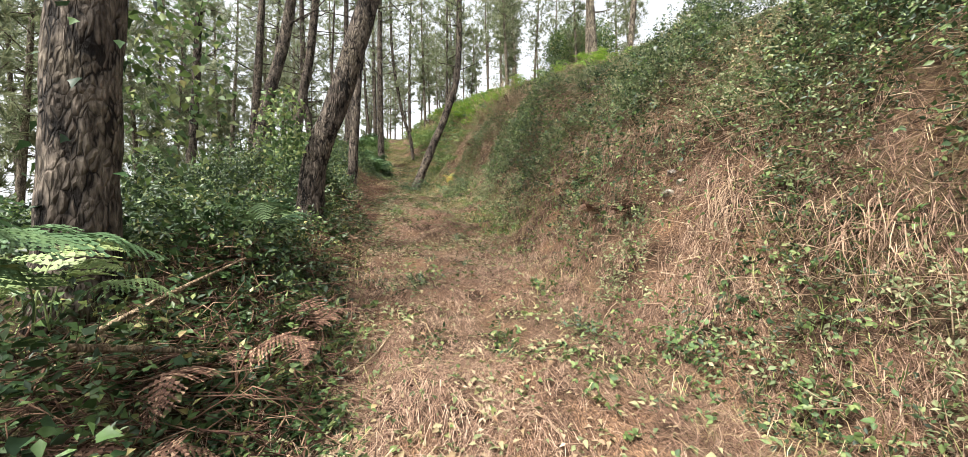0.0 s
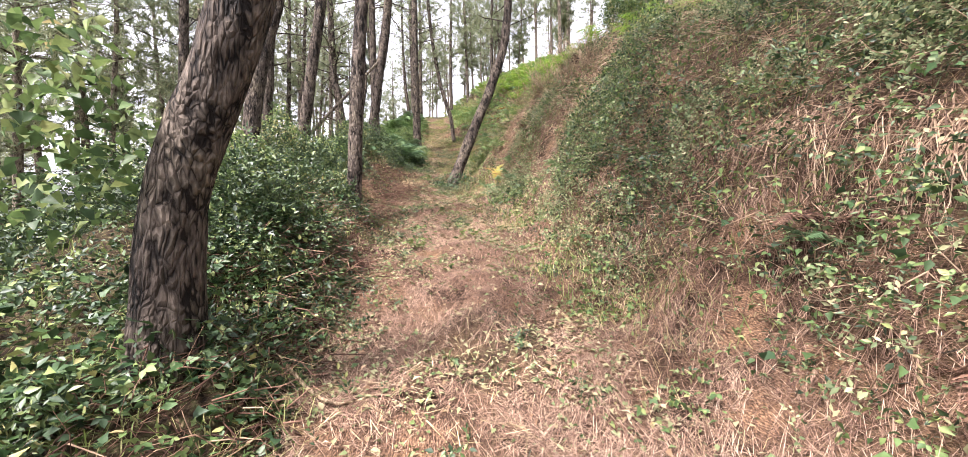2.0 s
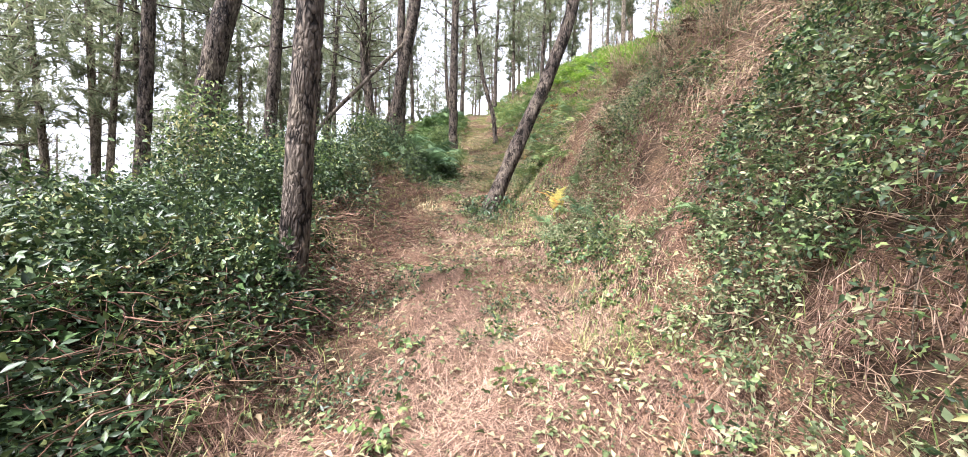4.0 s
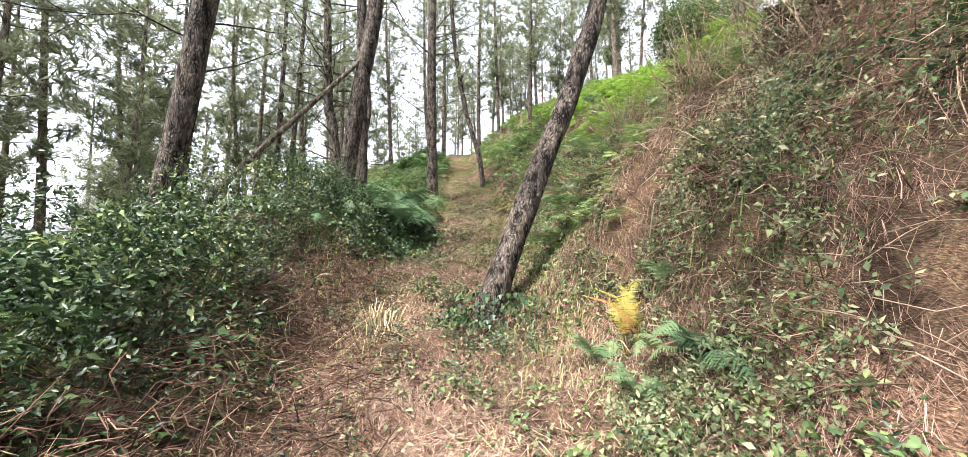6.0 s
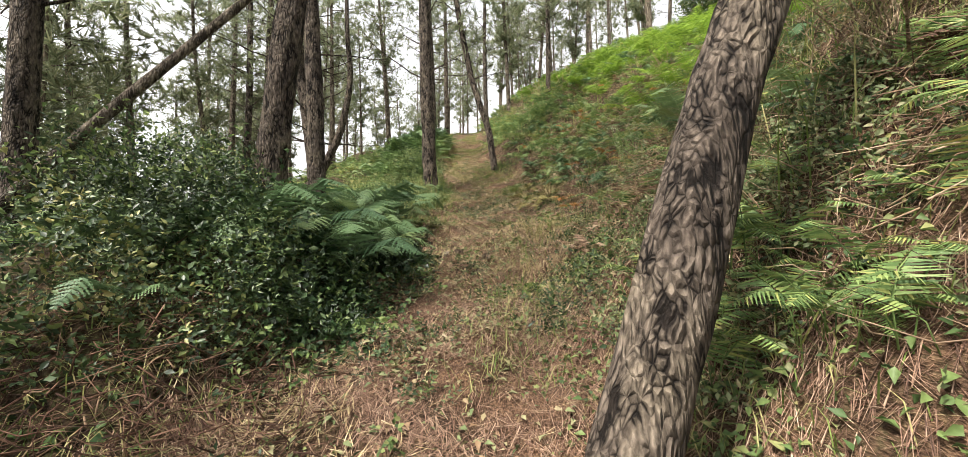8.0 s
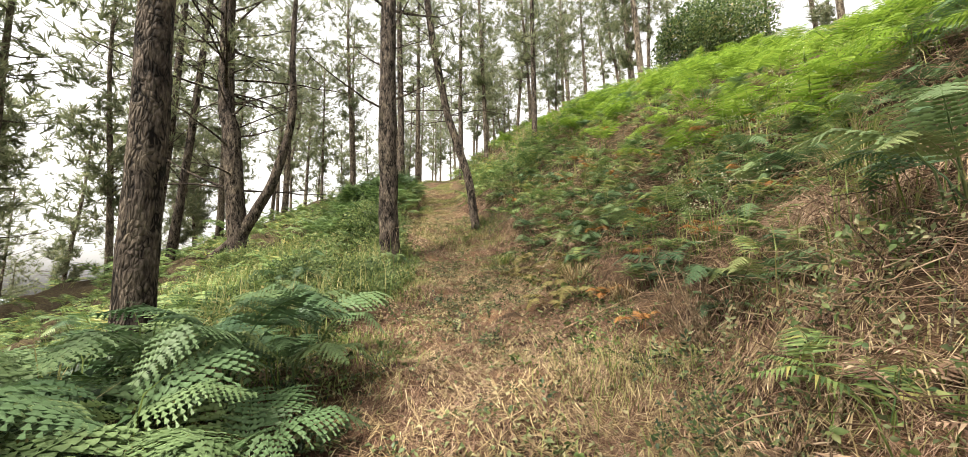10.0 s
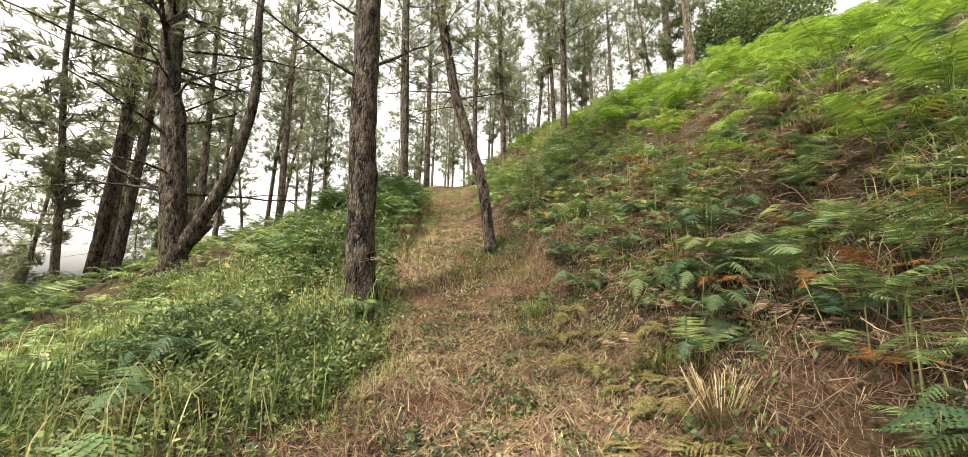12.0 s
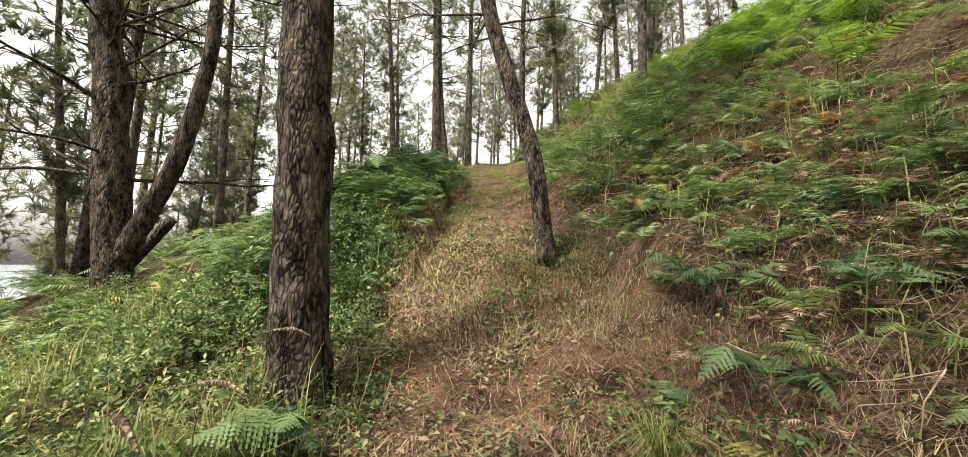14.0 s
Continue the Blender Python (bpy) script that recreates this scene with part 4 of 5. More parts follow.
# ---------------------------------------------------------------- grass
def grass(count, box, chance, r, tall=(0.08, 0.28), width=0.006, flop=(0.2, 0.9)):
    x, y = scatter(count, box, chance, r)
    n = len(x)
    g, a, h = ground(x, y), r.uniform(0, 2 * np.pi, n), r.uniform(*tall, n)
    bend = r.uniform(*flop, n) * h
    way = np.stack([np.cos(a), np.sin(a), 0 * a], -1)
    s = np.stack([-np.sin(a), np.cos(a), 0 * a], -1) * width / 2
    p0 = np.stack([x, y, g], -1)
    p1 = p0 + way * (bend * 0.3)[:, None] + np.array([0, 0, 1]) * (h * np.clip(0.75 - 0.25 * bend / h, 0.3, 1))[:, None]
    p2 = p0 + way * bend[:, None] + np.array([0, 0, 1]) * (h * np.clip(1.05 - 0.45 * bend / h, 0.25, 1))[:, None]
    v = np.stack([p0 - s, p0 + s, p1 + s * 0.7, p1 - s * 0.7, p2], 1).reshape(-1, 3)
    f = (np.arange(n) * 5)[:, None, None] + np.array([[0, 1, 2], [0, 2, 3], [3, 2, 4]])[None]
    return v, f.reshape(-1, 3)


def grass_zone(x, y):
    d, e = beside(x, y)
    o = np.maximum(d, e)
    return step(0.42, 0.7, vnoise(x, y, 0.7, 51)) * step(np.interp(y, [12, 14, 20], [-0.35, -0.75, -1.0]), 0.0, o) * step(3.2, 0.5, o) * np.interp(y, [0, 8, 14, 20], [0.5, 0.6, 1, 1])


stuff("grass", *grass(190000, (-2, 5, -0.5, 36), grass_zone, np.random.default_rng(15), (0.06, 0.2), 0.005, (0.5, 1.5)), M_GRASS, "thin tufts of green and straw-coloured grass", "grass")


def tussocks(x, y):
    d, e = beside(x, y)
    bank = step(0.8, 1.5, d) * step(4.5, 3.5, d) * np.interp(y, [9, 11, 16, 18, 24], [0, 0.8, 1, 0.4, 0.3])
    low_side = step(0.0, 0.4, e) * step(4, 2, e) * np.interp(y, [12, 15, 20], [0, 0.8, 0.8])
    return np.clip(bank + low_side, 0, 1) * step(0.45, 0.7, vnoise(x, y, 0.8, 53))


stuff("grass", *grass(40000, (-4, 6.5, 8, 26), tussocks, np.random.default_rng(16), (0.25, 0.6), 0.008), M_GRASS, "long drooping grass among the ferns", "grass")


# ---------------------------------------------------------------- bracken
def frond(pairs, teeth, seed, droop=0.35, wide=0.27):
    """A bracken frond of length 1: a bare stalk, then a feathered blade that arches outward along +y."""
    r = np.random.default_rng(seed)
    s = np.linspace(0, 1, 7 if teeth > 3 else 5)
    bow = r.uniform(-0.06, 0.06)

    def spine(t):
        t = np.asarray(t, float)
        out = np.interp(t, [0, 0.2, 0.4, 0.7, 1], [0, 0.06, 0.2, 0.48, 0.74])
        up = np.interp(t, [0, 0.2, 0.4, 0.7, 1], [0, 0.22, 0.38, 0.46, 0.46 - droop * 0.35])
        return np.stack([bow * np.sin(t * 3), out, up], -1)

    pieces = [tube(spine(s), np.interp(s, [0, 1], [0.008, 0.002]), 3)]
    tri_v, tri_f = [], []

    def tri(a, b, c):
        k = len(tri_v)
        tri_v.extend([a, b, c])
        tri_f.append([k, k + 1, k + 2])

    for k in range(pairs):
        t = 0.3 + 0.7 * (k + 0.3) / pairs
        p = spine(t)
        ahead = spine(min(t + 0.02, 1)) - spine(t - 0.02)
        ahead /= np.linalg.norm(ahead)
        length = wide * np.interp(t, [0.3, 0.42, 0.6, 0.85, 1], [0.75, 1, 0.8, 0.35, 0.06])
        for sign in (-1, 1):
            ln = length * r.uniform(0.9, 1.08)
            way = np.array([sign, 0, 0]) * 0.92 + ahead * 0.38 + np.array([0, 0, r.uniform(-0.2, 0.06)])
            way /= np.linalg.norm(way)
            cross = ahead - way * (ahead @ way)
            cross /= np.linalg.norm(cross)
            sag = np.array([0, 0, -0.22 * ln])
            gap = 0.7 / pairs * 0.66
            if teeth > 1:
                end = p + way * ln * 0.95 + sag * 0.9
                tri(p - cross * gap * 0.5, p + cross * gap * 0.5, end)
            for j in range(teeth):
                w0, w1 = j / teeth, (j + 1) / teeth
                a, b = p + way * ln * w0 + sag * w0 ** 2, p + way * ln * w1 + sag * w1 ** 2
                flare = gap * (1 - 0.8 * w0)
                if teeth == 1:
                    tri(a - cross * gap * 0.5, b, a + cross * gap * 0.5 + way * ln * 0.12)
                else:
                    tip = (b - a) * 0.9
                    tri(a, b, a + tip + cross * flare)
                    tri(b, a, a + tip - cross * flare)
    pieces.append((np.array(tri_v), np.array(tri_f)))
    return join(pieces)


FRONDS = [frond(19, 5, 60 + k, 0.2 + 0.18 * k) for k in range(4)]
FRONDS.append(frond(30, 1, 91, 0.1, 0.15))      # narrow young blade
FROND_MESHES = {}


def frond_mesh(k, mat):
    if (k, mat.name) not in FROND_MESHES:
        FROND_MESHES[k, mat.name] = raw_mesh("frond", *FRONDS[k], mat)
    return FROND_MESHES[k, mat.name]


M_FERN_ONE = leaf_material("bracken_frond", [(0.1, (0.05, 0.1, 0.05)), (0.5, (0.11, 0.18, 0.08)), (0.85, (0.19, 0.265, 0.115)), (1.0, (0.26, 0.3, 0.12))], 0.32, 0.5, "object")


def bracken(x, y, size, count, r, mat=None, label="green bracken fern with arching feathery fronds", group="bracken ferns on the slope", spread=2 * np.pi, face=0.0, lift=0.0, upright=0.0, kind_of=None):
    mat = mat or M_FERN_ONE
    plant = empty("bracken_fern", pose(x, y, gz(x, y, 0.02) + lift), label, "fern", group)
    for k in range(count):
        ob = part("frond", frond_mesh(int(r.integers(4)) if kind_of is None else kind_of, mat), plant)
        yaw = face + (k + r.uniform(-0.3, 0.3)) / count * spread - spread / 2
        ob.matrix_basis = Matrix.LocRotScale((r.uniform(-0.05, 0.05), r.uniform(-0.05, 0.05), 0), Euler((upright + r.uniform(-0.25, 0.3), r.uniform(-0.25, 0.25), yaw)), (size * r.uniform(0.75, 1.15),) * 3)
    return plant


def fern_beds():
    r = np.random.default_rng(77)
    beds = [
        # box, number, size range
        ((2.0, 6.2, 14.5, 22.5), 120, (0.34, 0.6)),
        ((-3.2, 0.1, 12.6, 18.4), 44, (0.3, 0.58)),
        ((-2.8, -0.3, 7.0, 12.4), 9, (0.5, 0.8)),
        ((2.2, 4.5, 1.5, 7.8), 14, (0.25, 0.42)),
        ((1.8, 3.4, 11.3, 13.0), 12, (0.3, 0.5)),
        ((-2.0, 0.3, 19.3, 26.0), 14, (0.7, 1.1)),
    ]
    for (x0, x1, y0, y1), number, size in beds:
        made = 0
        while made < number:
            x, y = r.uniform(x0, x1), r.uniform(y0, y1)
            d, e = beside(x, y)
            if max(d - (0.45 if 12.5 < y < 18.5 else 0), e) < 0.3 or vnoise(x, y, 1.2, 61) < 0.28:
                continue
            near_edge = np.clip(max(d, e) / 0.8, 0.55, 1)
            bracken(x, y, r.uniform(*size) * near_edge, int(r.integers(4, 7)), r)
            made += 1
    # rusty dying bracken low between the green
    for k in range(30):
        x, y = r.uniform(2.3, 5.0), r.uniform(15.0, 21.0)
        bracken(x, y, r.uniform(0.2, 0.36), 4, r, M_RUST, "dying bracken with rust-orange fronds", "dying bracken on the bank", lift=r.uniform(0.0, 0.12))


fern_beds()

FAR_RNG = np.random.default_rng(88)


def bracken_mass(name, label, count, box, chance, size, mat, r, teeth=1, pairs=16):
    """Ferns too many to count, joined."""
    x, y = scatter(count, box, chance, r)
    pieces = []
    simple = [frond(pairs, teeth, 80 + k, 0.3) for k in range(3)]
    for k, shape in enumerate(simple):
        px, py = np.repeat(x[k::3], 5), np.repeat(y[k::3], 5)
        n = len(px)
        m = turns(r.uniform(0, 2 * np.pi, n), r.uniform(-0.2, 0.35, n), r.uniform(-0.2, 0.2, n))
        at = np.stack([px + r.normal(size=n) * 0.06, py + r.normal(size=n) * 0.06, ground(px, py) - 0.02], -1)
        pieces.append(stamp(shape, m, at, r.uniform(*size, n)))
    return stuff(name, *join(pieces), mat, label, "bracken")


def crest(x, y):
    d, e = beside(x, y)
    return step(2.6, 3.6, d + 1.2 * (vnoise(x, y, 1.6, 71) - 0.5)) * step(9.5, 7.0, d) * np.interp(y, [4, 8, 11, 14, 30, 40], [0.15, 0.3, 0.8, 1, 1, 0.3])


bracken_mass("bracken", "bright fresh bracken along the top of the bank", 1200, (3, 12, 5, 36), crest, (0.55, 0.95), M_FRESH, FAR_RNG)


def lower_slope(x, y):
    d, e = beside(x, y)
    return step(0.5, 1.2, e) * step(16, 6, e) * np.interp(y, [0, 3, 12, 20, 40], [0.2, 0.35, 0.5, 1, 0.8]) * (1 - step(3.0, 2.2, e) * step(9, 7, y))


bracken_mass("bracken", "green bracken and brush spreading down the wooded slope", 560, (-14, 0.2, 2, 40), lower_slope, (0.4, 0.75), M_FERN, FAR_RNG)


def upper_slope(x, y):
    d, e = beside(x, y)
    return step(0.3, 1.0, d) * np.interp(y, [20, 23, 45], [0.2, 1, 0.6])


bracken_mass("bracken", "green bracken beside the head of the path", 450, (1, 9, 22, 42), upper_slope, (0.6, 1.0), M_FERN, FAR_RNG)


def mid_bank(x, y):
    d, e = beside(x, y)
    return step(np.interp(y, [12, 14], [0.2, 0.6]), np.interp(y, [12, 14], [0.8, 1.4]), d) * step(4.6, 3.2, d) * np.interp(y, [10.6, 11.2, 12.8, 13.4, 14.8, 15.6, 26], [0.5, 1, 1, 0.2, 0.25, 1, 1]) * (0.3 + 0.7 * vnoise(x, y, 1.4, 72))


bracken_mass("bracken", "green bracken covering the side of the bank", 1600, (1.7, 6.5, 10.6, 26), mid_bank, (0.26, 0.5), M_FERN, FAR_RNG, 1, 22)
bracken_mass("bracken", "low green bracken on the slope under the path", 420, (-6.5, -0.6, 12, 25), lambda x, y: step(1.0, 1.8, beside(x, y)[1]) * (0.4 + 0.6 * vnoise(x, y, 1.0, 76)), (0.28, 0.5), M_FERN, FAR_RNG, 1, 18)
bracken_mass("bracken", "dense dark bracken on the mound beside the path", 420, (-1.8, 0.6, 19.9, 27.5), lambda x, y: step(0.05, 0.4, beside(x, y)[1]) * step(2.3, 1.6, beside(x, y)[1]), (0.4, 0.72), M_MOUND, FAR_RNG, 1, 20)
bracken_mass("bracken", "withered brown bracken low among the green on the bank", 600, (1.9, 6.0, 13, 23), lambda x, y: step(0.35, 0.9, beside(x, y)[0]) * step(4.4, 3.4, beside(x, y)[0]) * step(0.3, 0.6, vnoise(x, y, 0.8, 75)), (0.16, 0.34), M_DRY, FAR_RNG, 1, 14)


def bank_straw(x, y):
    d, e = beside(x, y)
    return step(-0.3, 0.2, d) * step(2.2, 1.0, d) * np.interp(y, [-2, 0, 7, 9, 12, 14, 17], [0.8, 0.8, 0.4, 0.3, 0.4, 0.9, 0.7]) * step(0.35, 0.66, vnoise(x, y, 0.55, 54))


stuff("dry_grass", *grass(60000, (1.4, 4.5, -1, 17), bank_straw, np.random.default_rng(18), (0.07, 0.2), 0.0035, (0.8, 1.8)), M_CUT, "dry straw-coloured grass on the foot of the bank", "grass")


def wide_wood(x, y):
    d, e = beside(x, y)
    o = np.maximum(d - 5.0, e - 3.5)
    return step(0, 1.5, o) * (0.3 + 0.7 * vnoise(x, y, 3, 73))


bracken_mass("bracken", "bracken and brush under the trees of the wood", 1300, (-24, 18, -12, 48), wide_wood, (0.6, 1.1), M_FERN, FAR_RNG)
undergrowth("seedlings", "green leaves on the bare foot of the bank", leaf_shape(0.6), M_BRAMBLE, 40000, (1.6, 4.2, -0.5, 14), lambda x, y: step(0.0, 0.3, beside(x, y)[0]) * step(2.4, 1.4, beside(x, y)[0]) * step(0.5, 0.7, vnoise(x, y, 0.35, 33)) * (0.55 + 0.45 * step(7, 9, y)), (0.022, 0.055), LEAF_RNG, category="ground plants")


def hanging_straw(spots, r):
    """Dead grass and bracken stems that hang down the face of the bank in matted skirts."""
    pieces = []
    for sx, sy, wide, drop, number in spots:
        n = number
        px, py = sx + r.uniform(0.0, 0.18, n), sy + r.normal(size=n) * wide
        ln = drop * r.uniform(0.45, 1.1, n)
        drift = r.normal(size=n) * 0.5
        rows = []
        for q in (0.0, 0.25, 0.6, 1.0):
            ax, ay = px - ln * 0.62 * q, py + drift * ln * q + r.normal(size=n) * 0.012 * q
            away = 0.03 + 0.09 * np.sin(np.pi * q) * r.uniform(0.2, 1.0, n) + 0.05 * r.uniform(size=n)
            rows.append(np.stack([ax - away * 0.5, ay, ground(ax, ay) + away * 0.7], -1))
        s = np.stack([0.3 * drift, np.ones(n), 0.2 * r.normal(size=n)], -1) * r.uniform(0.0013, 0.003, n)[:, None]
        a, b, c, d = rows
        v = np.stack([a - s, a + s, b - s, b + s, c - s * 0.8, c + s * 0.8, d], 1).reshape(-1, 3)
        f = (np.arange(n) * 7)[:, None, None] + np.array([[0, 1, 3], [0, 3, 2], [2, 3, 5], [2, 5, 4], [4, 5, 6]])[None]
        pieces.append((v, f.reshape(-1, 3)))
    return join(pieces)


STRAW_SKIRTS = [(2.8, 1.5, 0.22, 0.25, 130), (2.75, 2.2, 0.14, 0.25, 160), (2.95, 3.85, 0.2, 0.35, 260), (2.9, 4.6, 0.25, 0.35, 220), (3.1, 3.3, 0.15, 0.3, 120), (3.05, 8.95, 0.3, 0.3, 130),
                (3.1, 10.6, 0.4, 0.35, 200), (3.5, 14.65, 0.3, 0.5, 900), (3.55, 15.1, 0.25, 0.4, 350), (3.1, 13.4, 0.25, 0.35, 220), (2.9, 6.3, 0.3, 0.3, 160)]
stuff("dry_grass", *hanging_straw(STRAW_SKIRTS, np.random.default_rng(52)), M_DRY, "skirts of dead grass hanging down the bank", "grass")


# ---------------------------------------------------------------- single things
def dead_log():
    line = smooth_line([(-2.75, 12.95, 3.75), (-2.3, 13.12, 4.5), (-1.5, 13.5, 5.6), (-0.82, 13.8, 6.5), (-0.5, 13.95, 7.0)], 36)
    base = line[0].copy()
    log = empty("dead_pine", pose(*base), "bare dead pine stem leaning against a standing pine", "dead tree")
    part("stem", raw_mesh("stem", *tube(line - base, np.linspace(0.055, 0.025, 36), 10, 0.06, 3), M_BARK_FAR, True), log)


def low_log():
    line = smooth_line([(-4.1, 21.7, gz(-4.1, 21.7, 0.0)), (-3.8, 21.75, 5.5), (-3.5, 21.8, 5.85), (-3.15, 21.85, 6.3)], 24)
    base = line[0].copy()
    log = empty("dead_pine", pose(*base), "fallen dead pine stem behind the forked pine", "dead tree")
    part("stem", raw_mesh("stem", *tube(line - base, np.linspace(0.1, 0.07, 24), 12, 0.07, 4), M_BARK, True), log)


dead_log()
low_log()


def pine_cone(x, y, turn, tip):
    """A cone of woody scales set in spirals round a core, lying on the needles."""
    cone = empty("pine_cone", pose(x, y, float(ground(x, y)) + 0.035, tip, 0, turn), "brown open pine cone lying on the needles", "pine cone", "cones on the path")
    core = tube(np.array([[0, -0.045, 0], [0, 0, 0], [0, 0.05, 0]]), [0.018, 0.022, 0.006], 8)
    pieces = [core]
    v = np.array([[-0.5, 0, 0], [0.5, 0, 0], [0.42, 0.9, 0.1], [-0.42, 0.9, 0.1], [0, 1.05, 0.32]], float)
    f = np.array([[0, 1, 2], [0, 2, 3], [3, 2, 4]])
    at, ms, sizes = [], [], []
    for k in range(64):
        a, s = k * 2.4, k / 63
        rad = 0.02 * np.sin(np.pi * (0.12 + 0.8 * s)) + 0.003
        at.append([np.cos(a) * rad, -0.045 + 0.095 * s, np.sin(a) * rad])
        way = np.array([np.cos(a), 0.35 + 0.9 * s, np.sin(a)])
        way /= np.linalg.norm(way)
        side = np.cross(way, [0, 1, 0])
        side /= np.linalg.norm(side)
        ms.append(np.stack([side, way, np.cross(side, way)], -1))
        sizes.append(0.024 * np.sin(np.pi * (0.2 + 0.7 * s)) + 0.004)
    pieces.append(stamp((v, f), np.array(ms), np.array(at), np.array(sizes)))
    part("cone_body", raw_mesh("cone_body", *join(pieces), M_TWIG), cone)


pine_cone(0.86, 13.97, 80, 0)
pine_cone(1.13, 13.85, 20, 15)

ONE_RNG = np.random.default_rng(31)
# the yellowing fern beside the leaning pine
bracken(1.98, 9.85, 0.56, 6, ONE_RNG, M_YELLOW, "yellow and orange bracken fern beside the path", "yellowing bracken", 2.6, 0.3, upright=0.55, kind_of=4)
for fx, fy in ((1.85, 9.55), (2.1, 9.6), (2.25, 9.95), (1.75, 9.9)):
    bracken(fx, fy, 0.34, 5, ONE_RNG, None, "small green fern beside the yellow one", upright=0.3)
bracken(2.15, 9.45, 0.45, 6, ONE_RNG, None, "green bracken fern with curling fronds")
bracken(3.05, 13.85, 0.75, 6, ONE_RNG, None, "large bluish fern hanging from the dry bank", spread=3.6, face=1.6, lift=0.2)
for fx, fy in ((1.95, 16.3), (2.2, 16.8), (2.05, 17.3), (2.35, 17.6), (2.3, 16.2), (2.0, 18.0), (2.2, 18.3), (2.5, 17.1)):
    bracken(fx, fy, 0.36, 6, ONE_RNG, M_OLIVE, "trodden olive-brown bracken lying beside the path", "trodden bracken", upright=-0.35)
bracken(-0.72, 1.25, 0.72, 5, ONE_RNG, None, "bluish bracken fern leaning out in front of a thick pine", spread=2.4, face=-1.2, lift=0.42)
bracken(0.3, 18.62, 0.55, 6, ONE_RNG, None, "small fern at the foot of a pine", spread=4.5, face=2.6)
for fx, fy, fs in ((-0.6, 1.6, 0.55), (-0.35, 3.0, 0.5), (0.1, 13.1, 0.75), (-0.25, 13.4, 0.8), (-0.4, 12.8, 0.8), (0.2, 13.75, 0.55), (-0.1, 14.6, 0.8), (0.1, 15.3, 0.75), (-0.3, 16.0, 0.8)):
    bracken(fx, fy, fs, 6, ONE_RNG, None, "large bracken fern arching over the edge of the path", lift=0.22 if fy < 2.5 else 0.12)
for fx, fy, fs in ((0.05, 13.6, 0.85), (-0.5, 13.5, 0.9), (-0.15, 14.0, 0.85), (0.15, 14.2, 0.7), (-0.65, 14.1, 0.85), (-0.4, 14.6, 0.8), (0.1, 14.8, 0.65), (-0.9, 14.7, 0.8)):
    bracken(fx, fy, fs * 0.88, 7, ONE_RNG, None, "big dark bracken fern crowding the edge of the path", lift=0.05)
for fx, fy, fs in ((2.1, 11.9, 0.5), (2.75, 14.9, 0.5), (2.75, 15.7, 0.55), (2.7, 17.0, 0.6), (2.75, 17.8, 0.75), (2.5, 18.7, 0.7), (3.0, 16.4, 0.6)):
    bracken(fx, fy, fs * 0.72, 6, ONE_RNG, None, "bracken fern at the foot of the bank")


def seed_grass(x, y, tall, turn):
    """A tall dry grass stalk with a nodding seed head."""
    plant = empty("grass_stalk", pose(x, y, gz(x, y, 0.01), 0, 0, turn), "tall straw-coloured grass stalk with a nodding head", "grass", "dry grass stalks")
    line = smooth_line([(0, 0, 0), (0.02, 0.03, tall * 0.6), (0.05, 0.1, tall * 0.92), (0.1, 0.24, tall)], 14)
    part("stalk", raw_mesh("stalk", *tube(line, np.linspace(0.0025, 0.0012, 14), 4), M_PALE), plant)
    head = smooth_line([line[-1], line[-1] + np.array([0.03, 0.07, 0.0]), line[-1] + np.array([0.05, 0.13, -0.03])], 10)
    part("seed_head", raw_mesh("seed_head", *tube(head, np.interp(np.arange(10), [0, 3, 9], [0.003, 0.009, 0.002]), 6), M_PALE), plant)


for gx_, gy_, tall_, turn_ in ((0.2, 17.8, 0.75, -70), (0.34, 17.6, 0.85, -100), (0.12, 18.2, 0.7, -50), (0.25, 10.7, 0.6, 20), (0.35, 10.5, 0.55, -30), (0.2, 10.55, 0.5, 100), (-0.4, 17.4, 0.7, 60)):
    seed_grass(gx_, gy_, tall_, turn_)


def stick(points, radius, label="dry fallen stick lying on the needles"):
    pts = [np.array([x, y, float(ground(x, y)) + 0.012 + lift]) for x, y, lift in points]
    line = smooth_line(pts, 14)
    base = line[0].copy()
    thing = empty("stick", pose(*base), label, "stick", "fallen sticks")
    part("stem", raw_mesh("stem", *tube(line - base, np.linspace(radius, radius * 0.4, 14), 6, 0.1, 2), M_PALE, True), thing)


stick([(0.1, 2.0, 0.0), (0.35, 2.25, 0.05), (0.5, 2.55, 0.02)], 0.009)
stick([(0.75, 2.4, 0.0), (0.7, 2.7, 0.01)], 0.008)
stick([(2.0, 13.6, 0.02), (2.5, 13.9, 0.04), (2.9, 14.3, 0.1)], 0.01)
stick([(1.7, 13.1, 0.0), (2.0, 12.9, 0.02)], 0.009)
stick([(1.9, 15.6, 0.02), (2.6, 15.5, 0.06)], 0.008)
stick([(0.7, 9.6, 0.0), (0.62, 9.9, 0.0)], 0.012)
stick([(0.0, 4.6, 0.02), (0.3, 4.4, 0.03), (0.55, 4.5, 0.0)], 0.011)

stick([(-0.85, 1.75, 0.05), (-0.5, 2.1, 0.16), (-0.28, 2.4, 0.2)], 0.016, "bare dead branch caught in the brambles")
stick([(-0.5, 1.5, 0.2), (-0.3, 1.85, 0.12), (0.02, 2.1, 0.02)], 0.014, "bare dead branch caught in the brambles")


